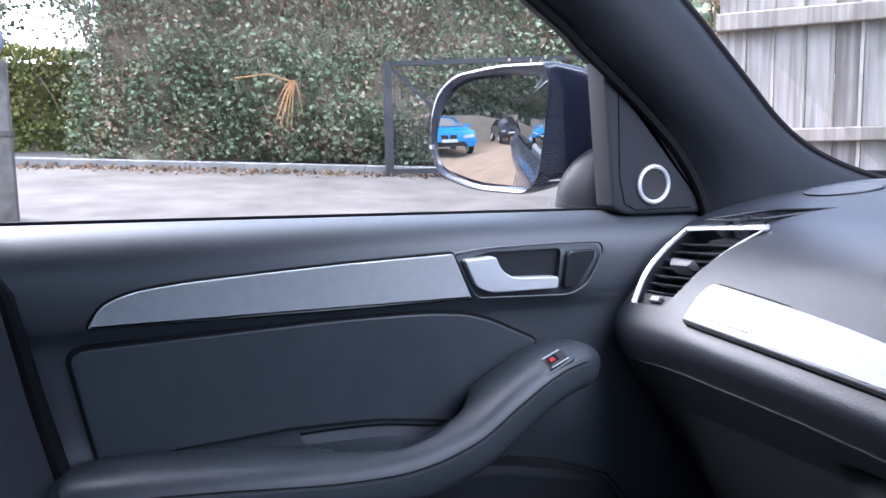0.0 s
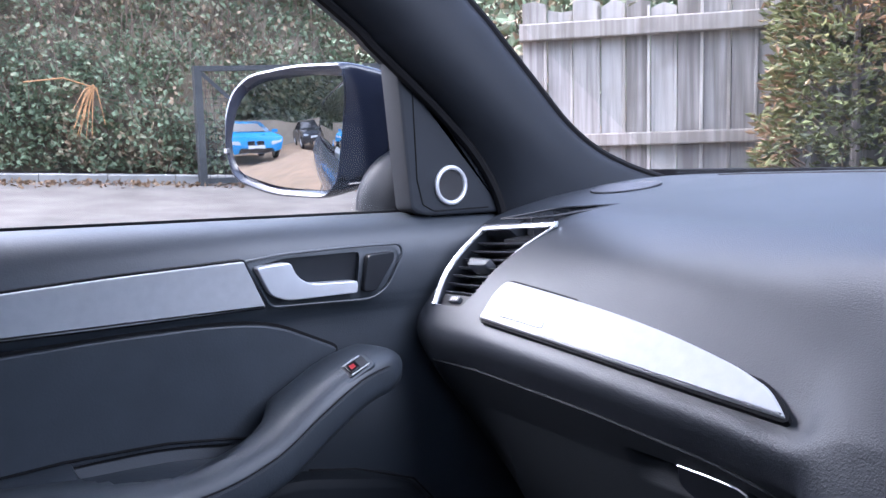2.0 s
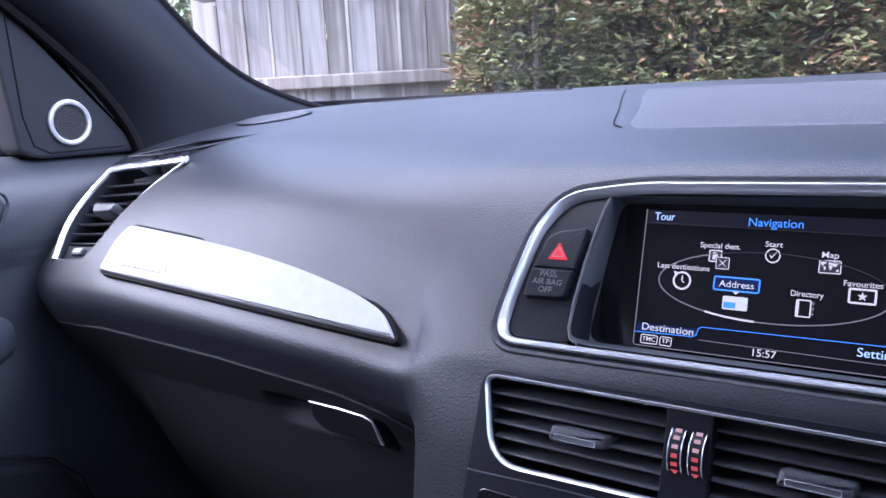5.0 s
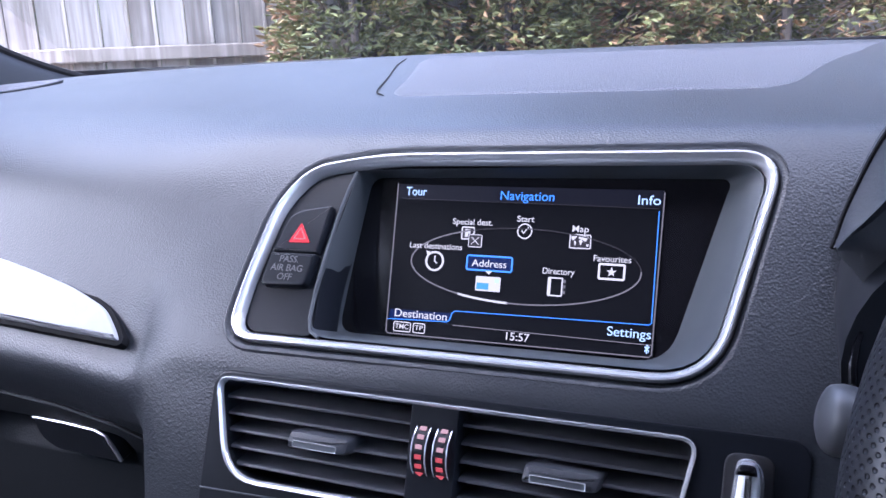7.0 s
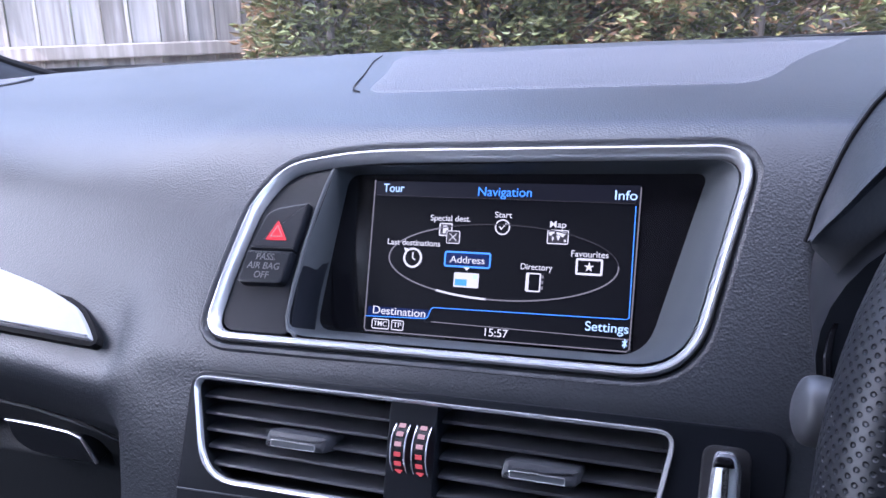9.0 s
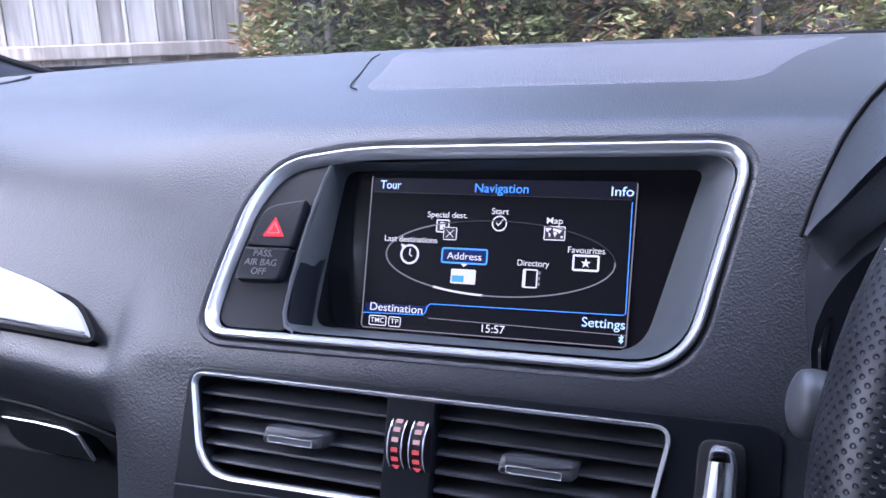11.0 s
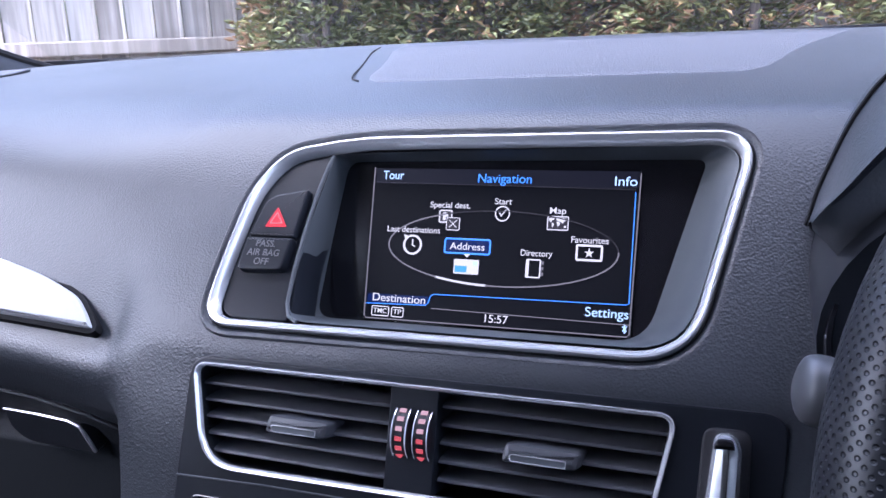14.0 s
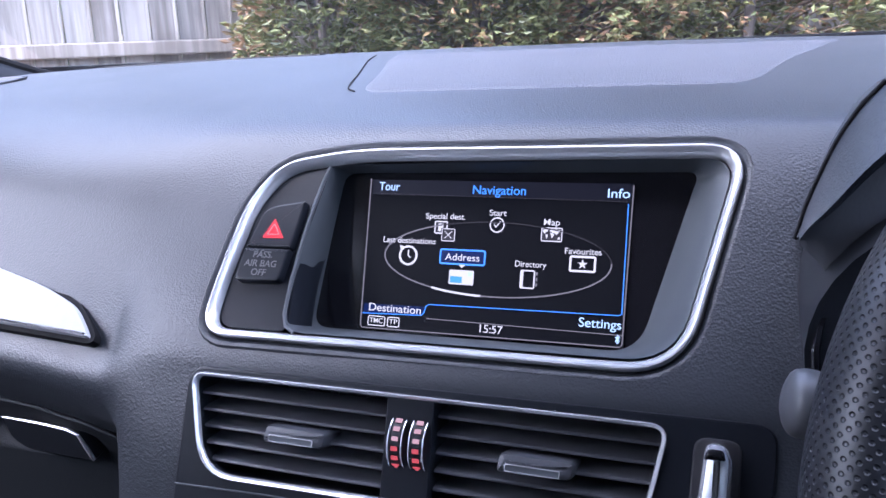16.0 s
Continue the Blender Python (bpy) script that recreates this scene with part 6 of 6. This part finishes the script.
# ---- conifer before the fence ----
CONIFER = leaf_material("conifer_sprays", [(0.0, (0.060, 0.065, 0.026)), (0.25, (0.101, 0.112, 0.039)), (0.45, (0.154, 0.167, 0.056)), (0.56, (0.193, 0.180, 0.063)), (0.68, (0.247, 0.146, 0.073)), (1.0, (0.321, 0.180, 0.090))], 0.6)
DEAD = mat("dead_conifer_twigs", (0.132, 0.096, 0.066), 0.9, var=0.4, scale=15)
def build_conifer(at, r0, height, count, seed):
    t = thing("conifer", at, "overgrown conifer bush with green and browned sprays", "bush", "conifers before the fence")
    gg = np.random.default_rng(seed)
    base = Vector(at)
    bm = bmesh.new()
    sweep(bm, [base, base + Vector((0.03, 0, height * 0.5)), base + Vector((0, 0.03, height))], circle(0.032, 8), up=(1, 0, 0), scale=[1, 0.7, 0.2])
    part("trunk", bm, BARK, t)
    P, N = [], []
    tw = bmesh.new()
    for k in range(count // 20):
        ang, z = gg.uniform(0, 6.283), gg.uniform(0.02, 1.0) ** 0.9 * height
        rr = r0 * (1 - 0.35 * (z / height) ** 2) * (0.80 + 0.25 * gg.random() + 0.25 * noise.noise(Vector((math.cos(ang) * 1.8, math.sin(ang) * 1.8, z * 1.4 + seed))))
        tip = base + Vector((math.cos(ang) * rr, math.sin(ang) * rr, z))
        root = base + Vector((math.cos(ang) * rr * 0.45, math.sin(ang) * rr * 0.45, z - 0.12))
        d = (tip - root).normalized()
        if k % 5 == 0:
            sweep(tw, [root, root.lerp(tip, 0.5) + Vector((0, 0, 0.02)), root.lerp(tip, 0.9)], circle(0.006, 4), up=(0.1, 0.2, 1), scale=[1, 0.8, 0.4])
        side = d.cross(Vector((0, 0, 1))).normalized()
        for j in range(26):
            f = gg.uniform(0.35, 1.0)
            q = root.lerp(tip, f) + side * gg.normal() * 0.055 * (1.15 - f) * 2 + Vector((0, 0, gg.normal() * 0.02 - 0.04 * f))
            P.append(q[:])
            sd = side * gg.choice((-1, 1)) * 0.8
            N.append((d.x * 1.6 + sd.x, d.y * 1.6 + sd.y, d.z - 0.2))
    tagged(part("twigs", tw, DEAD, t), kind="stuff")
    N = np.array(N)
    tagged(leaves("sprays", np.array(P), N * 1.5, 0.05, 0.19, CONIFER, t, 0.15, seed), kind="stuff")
    return t


for at, r0, h, n, sd in (((-1.90, 3.22, 0), 0.48, 2.3, 16000, 1), ((-1.25, 3.7, 0), 0.6, 2.6, 18000, 9), ((-0.95, 4.05, 0), 0.75, 3.8, 28000, 2), ((0.1, 4.2, 0), 0.85, 5.0, 36000, 3), ((1.25, 4.6, 0), 0.9, 5.6, 36000, 4), ((2.5, 5.2, 0), 1.1, 5.6, 30000, 5), ((-0.4, 4.7, 0), 0.9, 5.2, 26000, 7), ((3.7, 4.9, 0), 1.1, 5.0, 20000, 8)):
    build_conifer(at, r0, h, n, sd)

# shrubs behind the fence
shrub = thing("shrub_row", (-3.6, 4.2, 0), "green shrubs growing behind the fence", "shrub")
P = g.normal(size=(9000, 3)) * np.array([1.6, 0.5, 0.55]) + np.array([-3.9, 4.4, 2.1])
tagged(leaves("leaf_mass", P, g.normal(size=(9000, 3)), 0.08, 0.4, HOLLY, shrub, 0.1, 12), kind="stuff")


# ---- seen in the mirror: parked cars, wall, trees ----
def build_car(at, turn, paint, label):
    c = thing("parked_car", at, label, "car", "parked cars")
    M = Matrix.Translation(at) @ pose(0, 0, 0, 0, 0, turn)
    def side(y):
        return [(-2.15, 0.35), (-2.2, 0.62), (-2.1, 0.86), (-1.2, 0.96), (-0.75, 1.0), (0.0, 1.0), (1.2, 1.0), (1.9, 1.0), (2.15, 0.9), (2.2, 0.6), (2.1, 0.35)]
    rows = []
    for y, k in ((-0.88, 0.93), (-0.90, 0.99), (-0.82, 1.0), (-0.4, 1.01), (0.4, 1.01), (0.82, 1.0), (0.90, 0.99), (0.88, 0.93)):
        rows.append([M @ Vector((x * (0.98 if abs(y) > 0.7 else 1.0), y, 0.2 + (z - 0.2) * k)) for x, z in side(y)])
    part("body", loft(rows, close_u=True), paint, c)
    cab = [(-0.95, 0.99), (-0.25, 1.38), (0.3, 1.43), (1.0, 1.40), (1.9, 1.0)]
    part("cabin", loft([[M @ Vector((x, y * (1 - 0.22 * (z - 0.99) / 0.44), z)) for x, z in cab] for y in (-0.82, -0.4, 0.0, 0.4, 0.82)]), paint, c)
    part("cabin_side", loft([[M @ Vector((x, s * 0.82 * (1 - 0.22 * (z - 0.99) / 0.44), z)) for s in (-1, 1)] for x, z in cab]), GLOSS, c)
    GL = GLOSS
    part("windscreen", slab([(-0.62, 0.04), (0.62, 0.04), (0.50, 0.68), (-0.50, 0.68)], M @ basis((-0.97, 0, 0.99), (0, -1, 0), (0.70, 0, 0.39)), 0.01, 0.02), GL, c)
    for s in (-1, 1):
        part("headlight", slab(rounded([(s * 0.48, 0.62), (s * 0.84, 0.66), (s * 0.84, 0.76), (s * 0.50, 0.72)][::s], 0.03), M @ basis((-2.19, 0, 0), (0, -1, 0), (0, 0, 1)), -0.02, 0.02, 0.01), SATIN, c)
        part("grille", slab(rounded([(s * 0.03, 0.60), (s * 0.26, 0.60), (s * 0.26, 0.74), (s * 0.03, 0.74)][::s], 0.03), M @ basis((-2.2, 0, 0), (0, -1, 0), (0, 0, 1)), -0.02, 0.025, 0.01), GLOSS, c)
        for x in (-1.4, 1.4):
            W = M @ Matrix.Translation((x, s * 0.84, 0.33)) @ pose(0, 0, 0, 90, 0, 0)
            wh = part("wheel", slab(circle(0.33, 24), W, -0.09, 0.09, 0.03), RUBBER, c)
            part("rim", slab(circle(0.22, 18), W, -0.10, 0.10, 0.02), SATIN, wh)
        part("wing_mirror", slab(rounded([(-0.1, 0), (0.1, 0), (0.1, 0.13), (-0.1, 0.13)], 0.04), M @ basis((-0.75, s * 0.98, 0.98), (0, 1, 0), (0, 0, 1)), -0.1, 0.02, 0.03), paint, c)
    part("lower_intake", slab(rounded([(-0.6, 0.36), (0.6, 0.36), (0.5, 0.52), (-0.5, 0.52)], 0.04), M @ basis((-2.18, 0, 0), (0, -1, 0), (0, 0, 1)), -0.02, 0.03, 0.01), GLOSS, c)
    part("plate", slab([(-0.26, 0.50), (0.26, 0.50), (0.26, 0.60), (-0.26, 0.60)], M @ basis((-2.21, 0, 0), (0, -1, 0), (0, 0, 1)), 0.0, 0.03), mat("plate_white", (0.7, 0.7, 0.68), 0.5), c)
    return c


AZURE = mat("azure_car_paint", (0.012, 0.26, 0.62), 0.3, 0.1, var=0.04, scale=5, coat=0.6)
BLACKPAINT = mat("black_car_paint", (0.012, 0.013, 0.017), 0.25, 0.2, var=0.05, scale=5, coat=0.6)
build_car((-4.2, -14.6, 0), -112, AZURE, "bright azure blue saloon car parked on gravel")
build_car((-1.0, -16.8, 0), -105, BLACKPAINT, "black hatchback car parked by a wall")
GRAVEL = mat("orange_brown_gravel", (0.15, 0.10, 0.062), 0.95, var=0.25, scale=2.0, bump=0.5, bump_scale=70)
bm = loft([[(x, y, ground_z(x, y) + 0.01) for x in np.linspace(-16, 8, 25)] for y in np.linspace(-21, -3.5, 19)])
tagged(obj("gravel_yard", bm, GRAVEL), "orange-brown gravel yard behind the car", "gravel", kind="structure")
WALL = mat("tan_rendered_wall", (0.34, 0.27, 0.19), 0.9, var=0.12, scale=2.0, bump=0.3, bump_scale=50)
bm = bmesh.new()
box(bm, (-26, -21.6, -0.1), (14, -21.3, 1.55))
tagged(obj("wall_rear", bm, WALL, False), "tan rendered yard wall", "wall", kind="structure")
for at, h, s, n, low in (((-13, -25, 0), 11, 3.0, 4000, 0.25), ((-9.5, -26.5, 0), 13, 3.2, 3000, 0.3), ((-6.5, -25, 0), 12, 3.0, 4000, 0.2), ((-3.5, -26, 0), 12, 3.0, 4000, 0.2), ((-17, -27, 0), 12, 3.2, 4000, 0.2), ((-0.5, -25.5, 0), 11, 3.0, 3000, 0.2), ((-11.2, -30, 0), 13, 3.2, 3000, 0.2)):
    build_tree(at, h, s, n, int(-at[0] * 10) + 400, low)

yard_hedge = thing("yard_hedge", (-6, -23.5, 0), "rough leafy hedge behind the yard wall", "hedge")
P = g.uniform(size=(44000, 3)) * np.array([30, 1.2, 10.5]) + np.array([-20, -24, 0.2])
P[:, 2] *= 0.8 + 0.35 * np.sin(P[:, 0] * 0.9)
tagged(leaves("leaf_mass", P, g.normal(size=(44000, 3)), 0.42, 0.4, TREE, yard_hedge, 0.1, 22), kind="stuff")
